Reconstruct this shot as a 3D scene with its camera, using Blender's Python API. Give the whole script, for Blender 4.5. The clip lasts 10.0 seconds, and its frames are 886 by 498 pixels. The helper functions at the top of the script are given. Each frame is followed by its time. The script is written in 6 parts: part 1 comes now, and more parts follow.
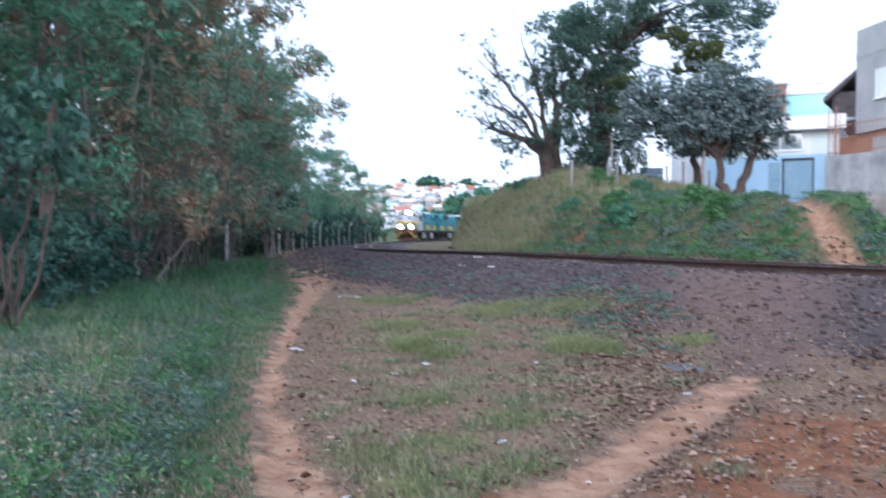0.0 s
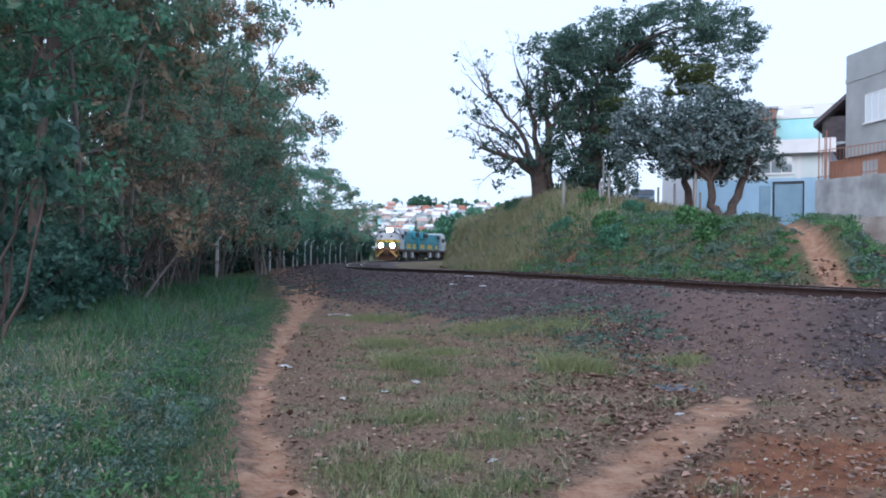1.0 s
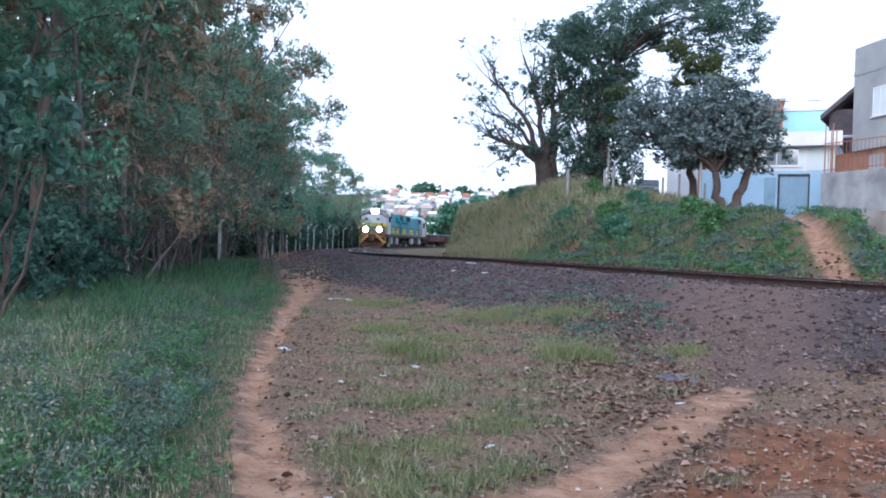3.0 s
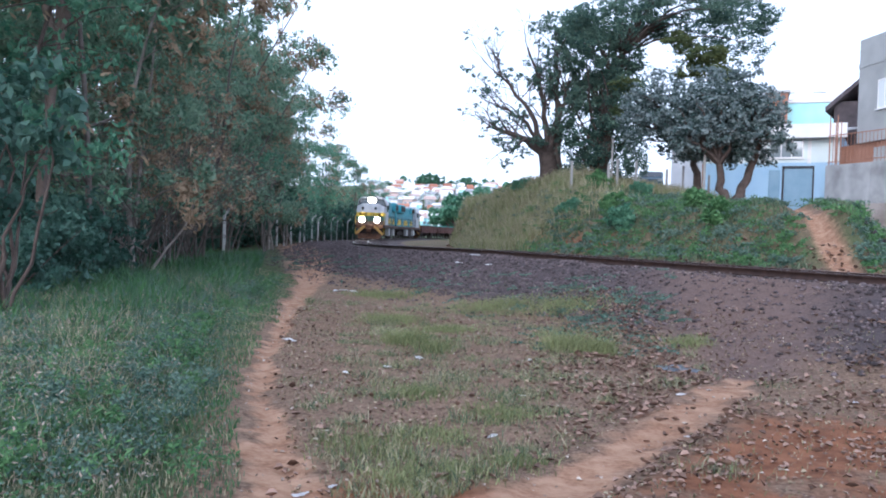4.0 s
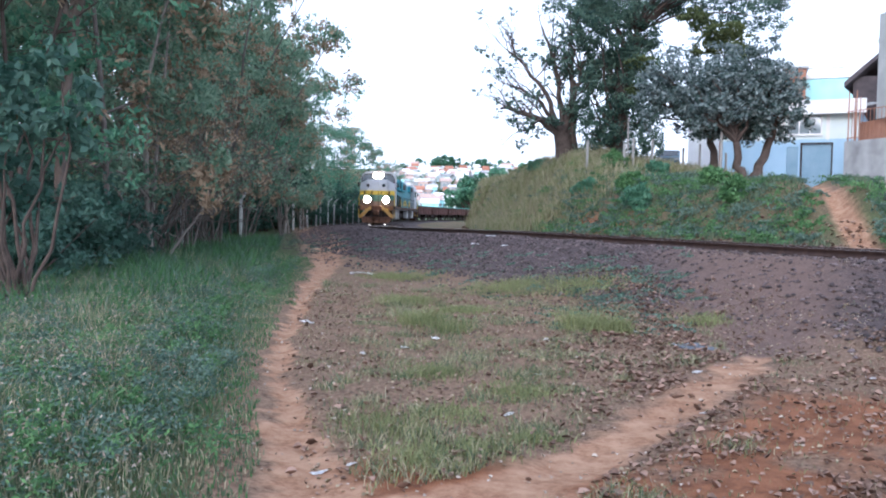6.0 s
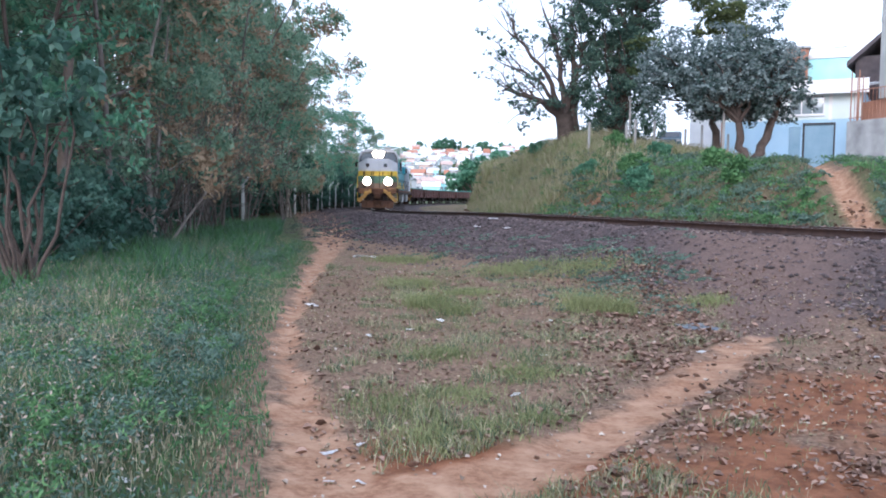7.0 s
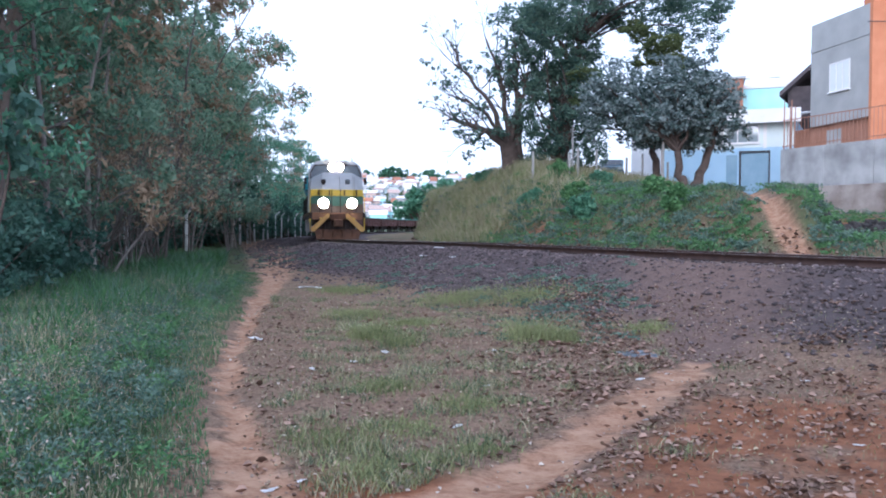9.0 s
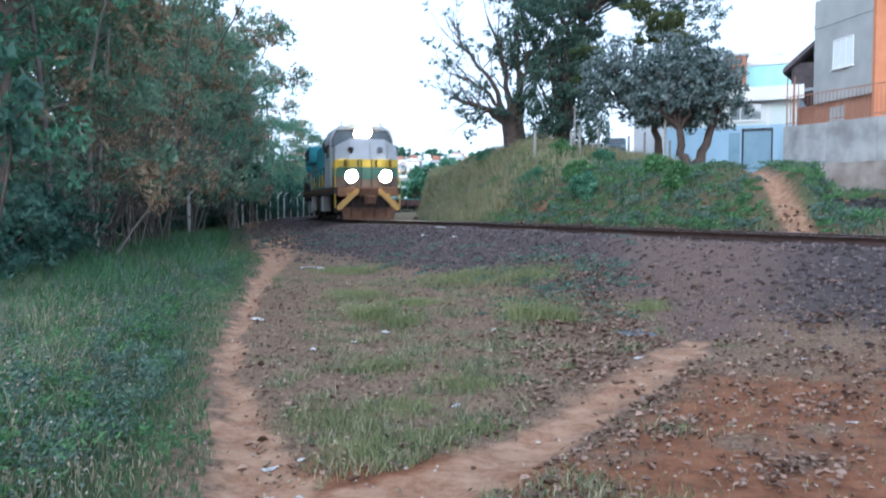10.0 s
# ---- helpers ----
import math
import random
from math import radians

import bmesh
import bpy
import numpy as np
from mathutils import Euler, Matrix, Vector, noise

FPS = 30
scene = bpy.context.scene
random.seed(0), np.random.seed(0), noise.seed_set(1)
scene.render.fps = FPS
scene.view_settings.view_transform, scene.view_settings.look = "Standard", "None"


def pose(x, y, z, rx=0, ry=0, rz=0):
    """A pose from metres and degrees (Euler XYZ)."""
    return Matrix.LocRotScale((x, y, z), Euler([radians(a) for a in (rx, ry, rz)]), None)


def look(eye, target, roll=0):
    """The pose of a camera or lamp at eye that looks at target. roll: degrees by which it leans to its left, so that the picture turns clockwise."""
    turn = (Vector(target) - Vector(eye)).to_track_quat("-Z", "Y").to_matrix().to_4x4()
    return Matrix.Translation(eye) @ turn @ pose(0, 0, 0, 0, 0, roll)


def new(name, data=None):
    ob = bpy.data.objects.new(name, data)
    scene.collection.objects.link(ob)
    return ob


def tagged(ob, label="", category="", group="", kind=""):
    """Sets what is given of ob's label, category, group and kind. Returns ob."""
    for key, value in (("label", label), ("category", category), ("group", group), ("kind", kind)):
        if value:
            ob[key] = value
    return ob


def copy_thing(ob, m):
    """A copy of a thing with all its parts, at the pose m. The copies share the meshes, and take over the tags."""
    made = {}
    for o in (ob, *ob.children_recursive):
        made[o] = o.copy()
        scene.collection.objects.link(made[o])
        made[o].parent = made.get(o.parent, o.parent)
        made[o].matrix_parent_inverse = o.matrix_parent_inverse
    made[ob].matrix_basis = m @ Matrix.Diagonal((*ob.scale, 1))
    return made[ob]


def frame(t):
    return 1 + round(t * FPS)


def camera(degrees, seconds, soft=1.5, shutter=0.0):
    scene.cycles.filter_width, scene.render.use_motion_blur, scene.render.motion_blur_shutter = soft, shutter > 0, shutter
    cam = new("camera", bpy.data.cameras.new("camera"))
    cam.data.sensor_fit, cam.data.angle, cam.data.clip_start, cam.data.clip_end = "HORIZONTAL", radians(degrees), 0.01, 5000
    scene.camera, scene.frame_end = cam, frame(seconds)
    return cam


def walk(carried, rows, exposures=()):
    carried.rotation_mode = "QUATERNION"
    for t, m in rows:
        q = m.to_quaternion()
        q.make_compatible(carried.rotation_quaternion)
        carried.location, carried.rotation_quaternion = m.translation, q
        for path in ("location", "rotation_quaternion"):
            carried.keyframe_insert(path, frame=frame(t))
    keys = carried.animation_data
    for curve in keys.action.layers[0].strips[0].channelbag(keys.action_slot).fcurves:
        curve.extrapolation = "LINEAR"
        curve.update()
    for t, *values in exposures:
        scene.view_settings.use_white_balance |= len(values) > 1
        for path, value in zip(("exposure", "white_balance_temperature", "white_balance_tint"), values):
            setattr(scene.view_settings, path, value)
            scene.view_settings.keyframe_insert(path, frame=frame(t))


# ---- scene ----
cam = camera(54, 10.0, soft=1.9, shutter=0.9)
PATH = [
    (0, (-0.096, 0.127, 1.614), (-0.174, 2.125, 1.581), 0.2),
    (0.5, (-0.113, 0.141, 1.611), (-0.171, 2.14, 1.613), 0.8),
    (1, (-0.105, 0.195, 1.578), (-0.163, 2.194, 1.591), 0.8),
    (1.5, (-0.09, 0.237, 1.565), (-0.153, 2.236, 1.567), 0.7),
    (2, (-0.089, 0.313, 1.537), (-0.15, 2.312, 1.538), 1.4),
    (2.5, (-0.088, 0.302, 1.54), (-0.148, 2.302, 1.534), 1.7),
    (4, (-0.081, 0.195, 1.552), (-0.154, 2.193, 1.516), 1.9),
    (4.5, (-0.068, 0.154, 1.555), (-0.15, 2.152, 1.511), 1.7),
    (5, (-0.08, 0.169, 1.54), (-0.165, 2.166, 1.487), 1.8),
    (5.5, (-0.06, 0.171, 1.54), (-0.156, 2.168, 1.479), 1.6),
    (7, (-0.101, 0.13, 1.53), (-0.213, 2.124, 1.413), 0.8),
    (7.5, (-0.104, 0.155, 1.518), (-0.198, 2.15, 1.418), 0.5),
    (8, (-0.08, 0.14, 1.546), (-0.142, 2.138, 1.48), 0.5),
    (8.5, (-0.072, 0.094, 1.569), (-0.094, 2.094, 1.52), 0.4),
    (9, (-0.041, 0.056, 1.579), (-0.034, 2.056, 1.527), 0.3),
    (9.5, (-0.01, 0.014, 1.593), (0.002, 2.013, 1.538), 0.1),
    (10, (0.0, 0.0, 1.6), (0.0, 1.997, 1.5), -0.0),
]
# quick jolts of the holding arm: seconds, then metres aside and down at the target in one frame's time
JOLTS = [(0.0, 0.0045, -0.0025), (0.5, 0.004, 0.0), (1.5, 0.006, -0.007), (5.5, 0.01, 0.0015)]
STEP = 1.0 / FPS
ROWS = [(t, look(eye, target, roll)) for t, eye, target, roll in PATH]
for t0, aside, down in JOLTS:
    t, eye, target, roll = next(r for r in PATH if r[0] == t0)
    for k, share in ((-3, 0.0), (-1, -1.0), (1, 1.0), (3, 0.0)):
        if t + k * STEP > 0:
            ROWS.append((t + k * STEP, look(eye, (target[0] + aside * share, target[1], target[2] + down * share), roll)))
ROWS.sort(key=lambda r: r[0])
walk(cam, ROWS, [(0, 0.42, 5200, 16), (1, -0.06, 5150, 15), (1.5, 0.12, 5150, 16), (2.0, 0.02, 5150, 17), (2.5, 0.12, 5150, 17), (4.5, 0.38, 5250, 17), (7.5, 0.54, 5350, 17), (8.5, 0.24, 5200, 18), (9, 0.32, 5100, 18), (9.5, 0.32, 5100, 10), (10, 0.32, 5050, 9)])

# ---- light: bright hazy evening sky, low soft sun ----
world = bpy.data.worlds.new("evening_sky")
scene.world = world
world.use_nodes = True
wn = world.node_tree
sky = wn.nodes.new("ShaderNodeTexSky")
sky.sky_type = "NISHITA"
sky.sun_disc = False
sky.sun_elevation = radians(14)
sky.sun_rotation = radians(200)
sky.air_density = 1.0
sky.dust_density = 4.0
sky.ozone_density = 1.0
haze = wn.nodes.new("ShaderNodeMix")
haze.data_type = "RGBA"
haze.inputs["Factor"].default_value = 0.72
haze.inputs["B"].default_value = (10.4, 10.8, 11.1, 1.0)
wn.links.new(sky.outputs[0], haze.inputs["A"])
wn.links.new(haze.outputs["Result"], wn.nodes["Background"].inputs[0])
wn.nodes["Background"].inputs[1].default_value = 0.135
sun_data = bpy.data.lights.new("sun", "SUN")
sun_data.energy = 1.7
sun_data.angle = radians(35)
sun_data.color = (1.0, 0.95, 0.88)
sun = new("sun", sun_data)
sun.matrix_world = look((0, 0, 60), (20, 55, 60 - 14.6))


# ---- materials ----
def rgb(c):
    return (c[0], c[1], c[2], 1.0)


def mat(name, a, b, scale=3.0, rough=0.85, metal=0.0, bump=0.3, fine=40.0, island=0.0, obj=0.0, spec=0.3, contrast=0.3, trans=0.0):
    """Two colours mixed by coarse and fine noise, with fine relief."""
    m = bpy.data.materials.new(name)
    m.use_nodes = True
    nt = m.node_tree
    nd, ln = nt.nodes, nt.links
    bs = nd["Principled BSDF"]
    tc = nd.new("ShaderNodeTexCoord")
    n1 = nd.new("ShaderNodeTexNoise")
    n1.inputs["Scale"].default_value = scale
    n1.inputs["Detail"].default_value = 5
    n2 = nd.new("ShaderNodeTexNoise")
    n2.inputs["Scale"].default_value = fine
    n2.inputs["Detail"].default_value = 3
    ln.new(tc.outputs["Object"], n1.inputs["Vector"])
    ln.new(tc.outputs["Object"], n2.inputs["Vector"])
    add = nd.new("ShaderNodeMath")
    add.operation = "MULTIPLY_ADD"
    add.inputs[1].default_value = 0.45
    ln.new(n2.outputs["Fac"], add.inputs[0])
    sub = nd.new("ShaderNodeMath")
    sub.operation = "SUBTRACT"
    sub.inputs[1].default_value = 0.225
    ln.new(n1.outputs["Fac"], sub.inputs[0])
    ln.new(sub.outputs[0], add.inputs[2])
    val = add.outputs[0]
    if island:
        g = nd.new("ShaderNodeNewGeometry")
        k = nd.new("ShaderNodeMath")
        k.operation = "MULTIPLY_ADD"
        k.inputs[1].default_value = island
        ln.new(g.outputs["Random Per Island"], k.inputs[0])
        s2 = nd.new("ShaderNodeMath")
        s2.operation = "SUBTRACT"
        s2.inputs[1].default_value = island / 2
        ln.new(val, s2.inputs[0])
        ln.new(s2.outputs[0], k.inputs[2])
        val = k.outputs[0]
    if obj:
        g = nd.new("ShaderNodeObjectInfo")
        k = nd.new("ShaderNodeMath")
        k.operation = "MULTIPLY_ADD"
        k.inputs[1].default_value = obj
        ln.new(g.outputs["Random"], k.inputs[0])
        s2 = nd.new("ShaderNodeMath")
        s2.operation = "SUBTRACT"
        s2.inputs[1].default_value = obj / 2
        ln.new(val, s2.inputs[0])
        ln.new(s2.outputs[0], k.inputs[2])
        val = k.outputs[0]
    mr = nd.new("ShaderNodeMapRange")
    mr.inputs["From Min"].default_value = 0.5 - contrast
    mr.inputs["From Max"].default_value = 0.5 + contrast
    ln.new(val, mr.inputs["Value"])
    mx = nd.new("ShaderNodeMix")
    mx.data_type = "RGBA"
    mx.inputs["A"].default_value = rgb(a)
    mx.inputs["B"].default_value = rgb(b)
    ln.new(mr.outputs[0], mx.inputs["Factor"])
    ln.new(mx.outputs["Result"], bs.inputs["Base Color"])
    bs.inputs["Roughness"].default_value = rough
    bs.inputs["Metallic"].default_value = metal
    bs.inputs["Specular IOR Level"].default_value = spec
    if trans:
        tl = nd.new("ShaderNodeBsdfTranslucent")
        ln.new(mx.outputs["Result"], tl.inputs["Color"])
        ms = nd.new("ShaderNodeMixShader")
        ms.inputs[0].default_value = trans
        ln.new(bs.outputs[0], ms.inputs[1])
        ln.new(tl.outputs[0], ms.inputs[2])
        ln.new(ms.outputs[0], nd["Material Output"].inputs["Surface"])
    if bump:
        bp = nd.new("ShaderNodeBump")
        bp.inputs["Strength"].default_value = bump
        bp.inputs["Distance"].default_value = 0.02
        ln.new(n2.outputs["Fac"], bp.inputs["Height"])
        ln.new(bp.outputs[0], bs.inputs["Normal"])
    return m


def glow(name, color, strength):
    m = bpy.data.materials.new(name)
    m.use_nodes = True
    bs = m.node_tree.nodes["Principled BSDF"]
    bs.inputs["Base Color"].default_value = rgb((0.8, 0.8, 0.75))
    bs.inputs["Emission Color"].default_value = rgb(color)
    bs.inputs["Emission Strength"].default_value = strength
    return m


def glassy(name, color):
    m = bpy.data.materials.new(name)
    m.use_nodes = True
    bs = m.node_tree.nodes["Principled BSDF"]
    bs.inputs["Base Color"].default_value = rgb(color)
    bs.inputs["Roughness"].default_value = 0.06
    bs.inputs["Specular IOR Level"].default_value = 0.9
    return m


def ground_material():
    """Red earth, path dust, track stone and short turf, by the zones stored on the sheet."""
    m = bpy.data.materials.new("ground_earth")
    m.use_nodes = True
    nt = m.node_tree
    nd, ln = nt.nodes, nt.links
    bs = nd["Principled BSDF"]
    tc = nd.new("ShaderNodeTexCoord")

    def noise_at(scale, detail=6):
        n = nd.new("ShaderNodeTexNoise")
        n.inputs["Scale"].default_value = scale
        n.inputs["Detail"].default_value = detail
        n.inputs["Roughness"].default_value = 0.65
        ln.new(tc.outputs["Object"], n.inputs["Vector"])
        return n.outputs["Fac"]

    def ramp(fac, a, b, lo=0.35, hi=0.65):
        mr = nd.new("ShaderNodeMapRange")
        mr.inputs["From Min"].default_value = lo
        mr.inputs["From Max"].default_value = hi
        ln.new(fac, mr.inputs["Value"])
        mx = nd.new("ShaderNodeMix")
        mx.data_type = "RGBA"
        ln.new(mr.outputs[0], mx.inputs["Factor"])
        for key, c in (("A", a), ("B", b)):
            if isinstance(c, tuple):
                mx.inputs[key].default_value = rgb(c)
            else:
                ln.new(c, mx.inputs[key])
        return mx.outputs["Result"]

    def zone(name, edge, width=0.25):
        at = nd.new("ShaderNodeAttribute")
        at.attribute_name = name
        k = nd.new("ShaderNodeMath")
        k.operation = "MULTIPLY_ADD"
        k.inputs[1].default_value = 0.7
        ln.new(edge, k.inputs[0])
        ln.new(at.outputs["Fac"], k.inputs[2])
        mr = nd.new("ShaderNodeMapRange")
        mr.inputs["From Min"].default_value = 0.85 - width
        mr.inputs["From Max"].default_value = 0.85 + width
        ln.new(k.outputs[0], mr.inputs["Value"])
        return mr.outputs[0]

    def blend(fac, a, b):
        mx = nd.new("ShaderNodeMix")
        mx.data_type = "RGBA"
        ln.new(fac, mx.inputs["Factor"])
        ln.new(a, mx.inputs["A"])
        ln.new(b, mx.inputs["B"])
        return mx.outputs["Result"]

    big, mid, small, grit = noise_at(0.6), noise_at(4.0), noise_at(22.0), noise_at(110.0)
    earth = ramp(mid, ramp(small, EARTH_DARK, EARTH), ramp(grit, EARTH, EARTH_LIGHT), 0.4, 0.62)
    dust = ramp(mid, ramp(small, DUST_A, DUST_B, 0.4, 0.6), DUST_C, 0.42, 0.66)
    stone = ramp(grit, ramp(small, STONE_A, STONE_B), STONE_C, 0.5, 0.75)
    turf = ramp(small, ramp(mid, TURF_A, TURF_B), TURF_C, 0.45, 0.7)
    litter = ramp(small, ramp(mid, LITTER_A, LITTER_B), ramp(grit, LITTER_B, LITTER_C), 0.42, 0.6)
    road = ramp(small, (0.06, 0.06, 0.068), (0.09, 0.09, 0.1))
    col = blend(zone("stone", mid), litter, stone)
    col = blend(zone("scuff", mid, 0.35), col, ramp(small, ramp(mid, SCUFF_A, SCUFF_B), ramp(grit, SCUFF_B, SCUFF_C), 0.42, 0.62))
    col = blend(zone("turf", mid), col, turf)
    col = blend(zone("bare", mid), col, earth)
    col = blend(zone("path", mid, 0.24), col, dust)
    col = blend(zone("road", big, 0.05), col, road)
    ln.new(col, bs.inputs["Base Color"])
    bs.inputs["Roughness"].default_value = 0.95
    bs.inputs["Specular IOR Level"].default_value = 0.15
    h = nd.new("ShaderNodeMath")
    h.operation = "ADD"
    ln.new(small, h.inputs[0])
    ln.new(grit, h.inputs[1])
    bp = nd.new("ShaderNodeBump")
    bp.inputs["Strength"].default_value = 0.6
    bp.inputs["Distance"].default_value = 0.03
    ln.new(h.outputs[0], bp.inputs["Height"])
    ln.new(bp.outputs[0], bs.inputs["Normal"])
    return m


EARTH_DARK, EARTH, EARTH_LIGHT = (0.115, 0.05, 0.03), (0.235, 0.098, 0.047), (0.31, 0.148, 0.083)
DUST_A, DUST_B, DUST_C = (0.25, 0.13, 0.077), (0.36, 0.207, 0.127), (0.46, 0.292, 0.19)
STONE_A, STONE_B, STONE_C = (0.05, 0.039, 0.039), (0.095, 0.075, 0.075), (0.16, 0.13, 0.13)
TURF_A, TURF_B, TURF_C = (0.035, 0.065, 0.025), (0.07, 0.1, 0.04), (0.13, 0.11, 0.06)
LITTER_A, LITTER_B, LITTER_C = (0.085, 0.056, 0.038), (0.19, 0.124, 0.083), (0.34, 0.235, 0.165)
SCUFF_A, SCUFF_B, SCUFF_C = (0.095, 0.062, 0.052), (0.155, 0.104, 0.087), (0.225, 0.16, 0.132)

M_GROUND = ground_material()
M_STONE = mat("track_stone", (0.042, 0.033, 0.033), (0.165, 0.13, 0.13), 2, 0.9, island=0.8, bump=0.5)
M_RAIL = mat("rusty_rail", (0.03, 0.02, 0.018), (0.09, 0.055, 0.045), 6, 0.6, 0.5, 0.3)
M_RAILTOP = mat("worn_rail_top", (0.32, 0.3, 0.29), (0.5, 0.48, 0.47), 8, 0.35, 0.9, 0.1)
M_SLEEPER = mat("weathered_sleeper", (0.05, 0.04, 0.035), (0.13, 0.1, 0.085), 5, 0.95, obj=0.4, bump=0.6)
M_BARK = mat("grey_brown_bark", (0.05, 0.038, 0.032), (0.13, 0.1, 0.085), 5, 0.95, bump=0.8, fine=25)
M_GREYBARK = mat("grey_bark", (0.085, 0.072, 0.064), (0.22, 0.19, 0.17), 5, 0.95, bump=0.8, fine=25)
M_OLDBARK = mat("brown_bark", (0.085, 0.065, 0.055), (0.21, 0.165, 0.14), 4, 0.95, bump=0.8, fine=22)
M_PALEBARK = mat("pale_bark", (0.2, 0.17, 0.15), (0.38, 0.34, 0.3), 4, 0.9, bump=0.6, fine=22)
M_LEAF = mat("wood_foliage", (0.1, 0.19, 0.125), (0.29, 0.41, 0.28), 0.7, 0.6, island=0.6, bump=0, spec=0.4, trans=0.5)
M_LEAF_B = mat("dense_foliage", (0.06, 0.175, 0.11), (0.19, 0.38, 0.235), 0.6, 0.55, island=0.6, bump=0, spec=0.4, trans=0.5)
M_LEAF_DRY = mat("withered_foliage", (0.22, 0.155, 0.1), (0.48, 0.365, 0.25), 0.8, 0.8, island=0.6, bump=0, trans=0.3)
M_LEAF_UMB = mat("umbrella_foliage", (0.04, 0.09, 0.075), (0.15, 0.23, 0.165), 0.5, 0.6, island=0.7, bump=0, trans=0.4)
M_LEAF_JAC = mat("silvery_foliage", (0.04, 0.075, 0.065), (0.22, 0.27, 0.265), 0.6, 0.5, island=0.95, bump=0, spec=0.45, trans=0.25)
M_LEAF_BIG = mat("broad_leaf", (0.03, 0.085, 0.062), (0.1, 0.18, 0.138), 1.2, 0.6, island=0.5, bump=0, spec=0.25, trans=0.3)
M_GRASS = mat("weed_grass", (0.055, 0.088, 0.05), (0.158, 0.198, 0.117), 1.0, 0.7, island=0.7, bump=0, trans=0.25)
M_GRASS_LUSH = mat("lush_grass", (0.034, 0.1, 0.036), (0.1, 0.22, 0.078), 0.8, 0.6, island=0.5, bump=0, trans=0.3)
M_GRASS_DRY = mat("straw_grass", (0.23, 0.205, 0.13), (0.47, 0.42, 0.28), 0.5, 0.8, island=0.6, bump=0, trans=0.2)
M_GRASS_OLIVE = mat("olive_grass", (0.12, 0.145, 0.06), (0.28, 0.3, 0.14), 0.7, 0.75, island=0.6, bump=0, trans=0.2)
M_WEED = mat("blue_green_weed", (0.052, 0.1, 0.076), (0.155, 0.23, 0.175), 1.4, 0.6, island=0.8, bump=0, trans=0.25)
M_STRAWBIT = mat("straw_bit", (0.2, 0.16, 0.1), (0.42, 0.34, 0.23), 3, 0.85, island=0.9, bump=0)
M_SEED = mat("brown_seed_head", (0.17, 0.13, 0.1), (0.4, 0.33, 0.27), 1.5, 0.85, island=0.8, bump=0)
M_FALLEN = mat("fallen_leaf", (0.11, 0.068, 0.05), (0.32, 0.215, 0.165), 2, 0.85, island=0.9, bump=0)
M_PALEBIT = mat("pale_dry_leaf", (0.22, 0.165, 0.125), (0.5, 0.43, 0.36), 3, 0.8, island=0.9, bump=0)
M_LEAF_OLIVE = mat("yellow_green_foliage", (0.055, 0.085, 0.035), (0.15, 0.18, 0.07), 0.6, 0.6, island=0.6, bump=0, trans=0.35)
M_BANKWEED = mat("bank_weed_green", (0.04, 0.11, 0.042), (0.135, 0.265, 0.1), 0.8, 0.65, island=0.6, bump=0, trans=0.25)
M_PAPER = mat("white_litter", (0.6, 0.6, 0.6), (0.85, 0.85, 0.85), 9, 0.7)
M_CONC = mat("weathered_concrete", (0.22, 0.225, 0.225), (0.46, 0.475, 0.475), 0.9, 0.95, bump=0.4, obj=0.15, contrast=0.17)
M_STAIN = mat("stained_footing", (0.16, 0.13, 0.11), (0.4, 0.36, 0.33), 0.8, 0.95, bump=0.4, contrast=0.16)
M_POSTW = mat("whitish_concrete_post", (0.42, 0.42, 0.41), (0.66, 0.66, 0.64), 3, 0.9, obj=0.4)
M_POST = mat("pale_concrete_post", (0.25, 0.245, 0.23), (0.42, 0.41, 0.39), 3, 0.9, obj=0.3)


# ---- mesh helpers ----
def raw_mesh(name, verts, faces):
    """A mesh out of one vertex array and face arrays of three or four corners."""
    me = bpy.data.meshes.new(name)
    verts = np.asarray(verts, dtype=np.float32)
    loops = np.concatenate([np.asarray(f, dtype=np.int32).ravel() for f in faces])
    sizes = np.concatenate([np.full(len(f), np.asarray(f).shape[1], dtype=np.int32) for f in faces])
    starts = np.concatenate([[0], np.cumsum(sizes)[:-1]]).astype(np.int32)
    me.vertices.add(len(verts))
    me.vertices.foreach_set("co", verts.ravel())
    me.loops.add(len(loops))
    me.loops.foreach_set("vertex_index", loops)
    me.polygons.add(len(sizes))
    me.polygons.foreach_set("loop_start", starts)
    me.polygons.foreach_set("loop_total", sizes)
    me.update(calc_edges=True)
    return me


def shaded(me, material, smooth=False):
    me.materials.append(material)
    if smooth:
        me.polygons.foreach_set("use_smooth", np.ones(len(me.polygons), dtype=bool))
    return me


def empty(name, label="", category="", group="", kind="", at=None):
    ob = new(name)
    ob.empty_display_size = 0.2
    if at is not None:
        ob.matrix_world = at
    return tagged(ob, label, category, group, kind)


def part(name, bm, material, parent, label="", smooth=False):
    me = bpy.data.meshes.new(name)
    bm.to_mesh(me)
    bm.free()
    shaded(me, material, smooth)
    ob = new(name, me)
    ob.parent = parent
    return tagged(ob, label)


def mesh_part(name, me, parent, label=""):
    ob = new(name, me)
    ob.parent = parent
    return tagged(ob, label)


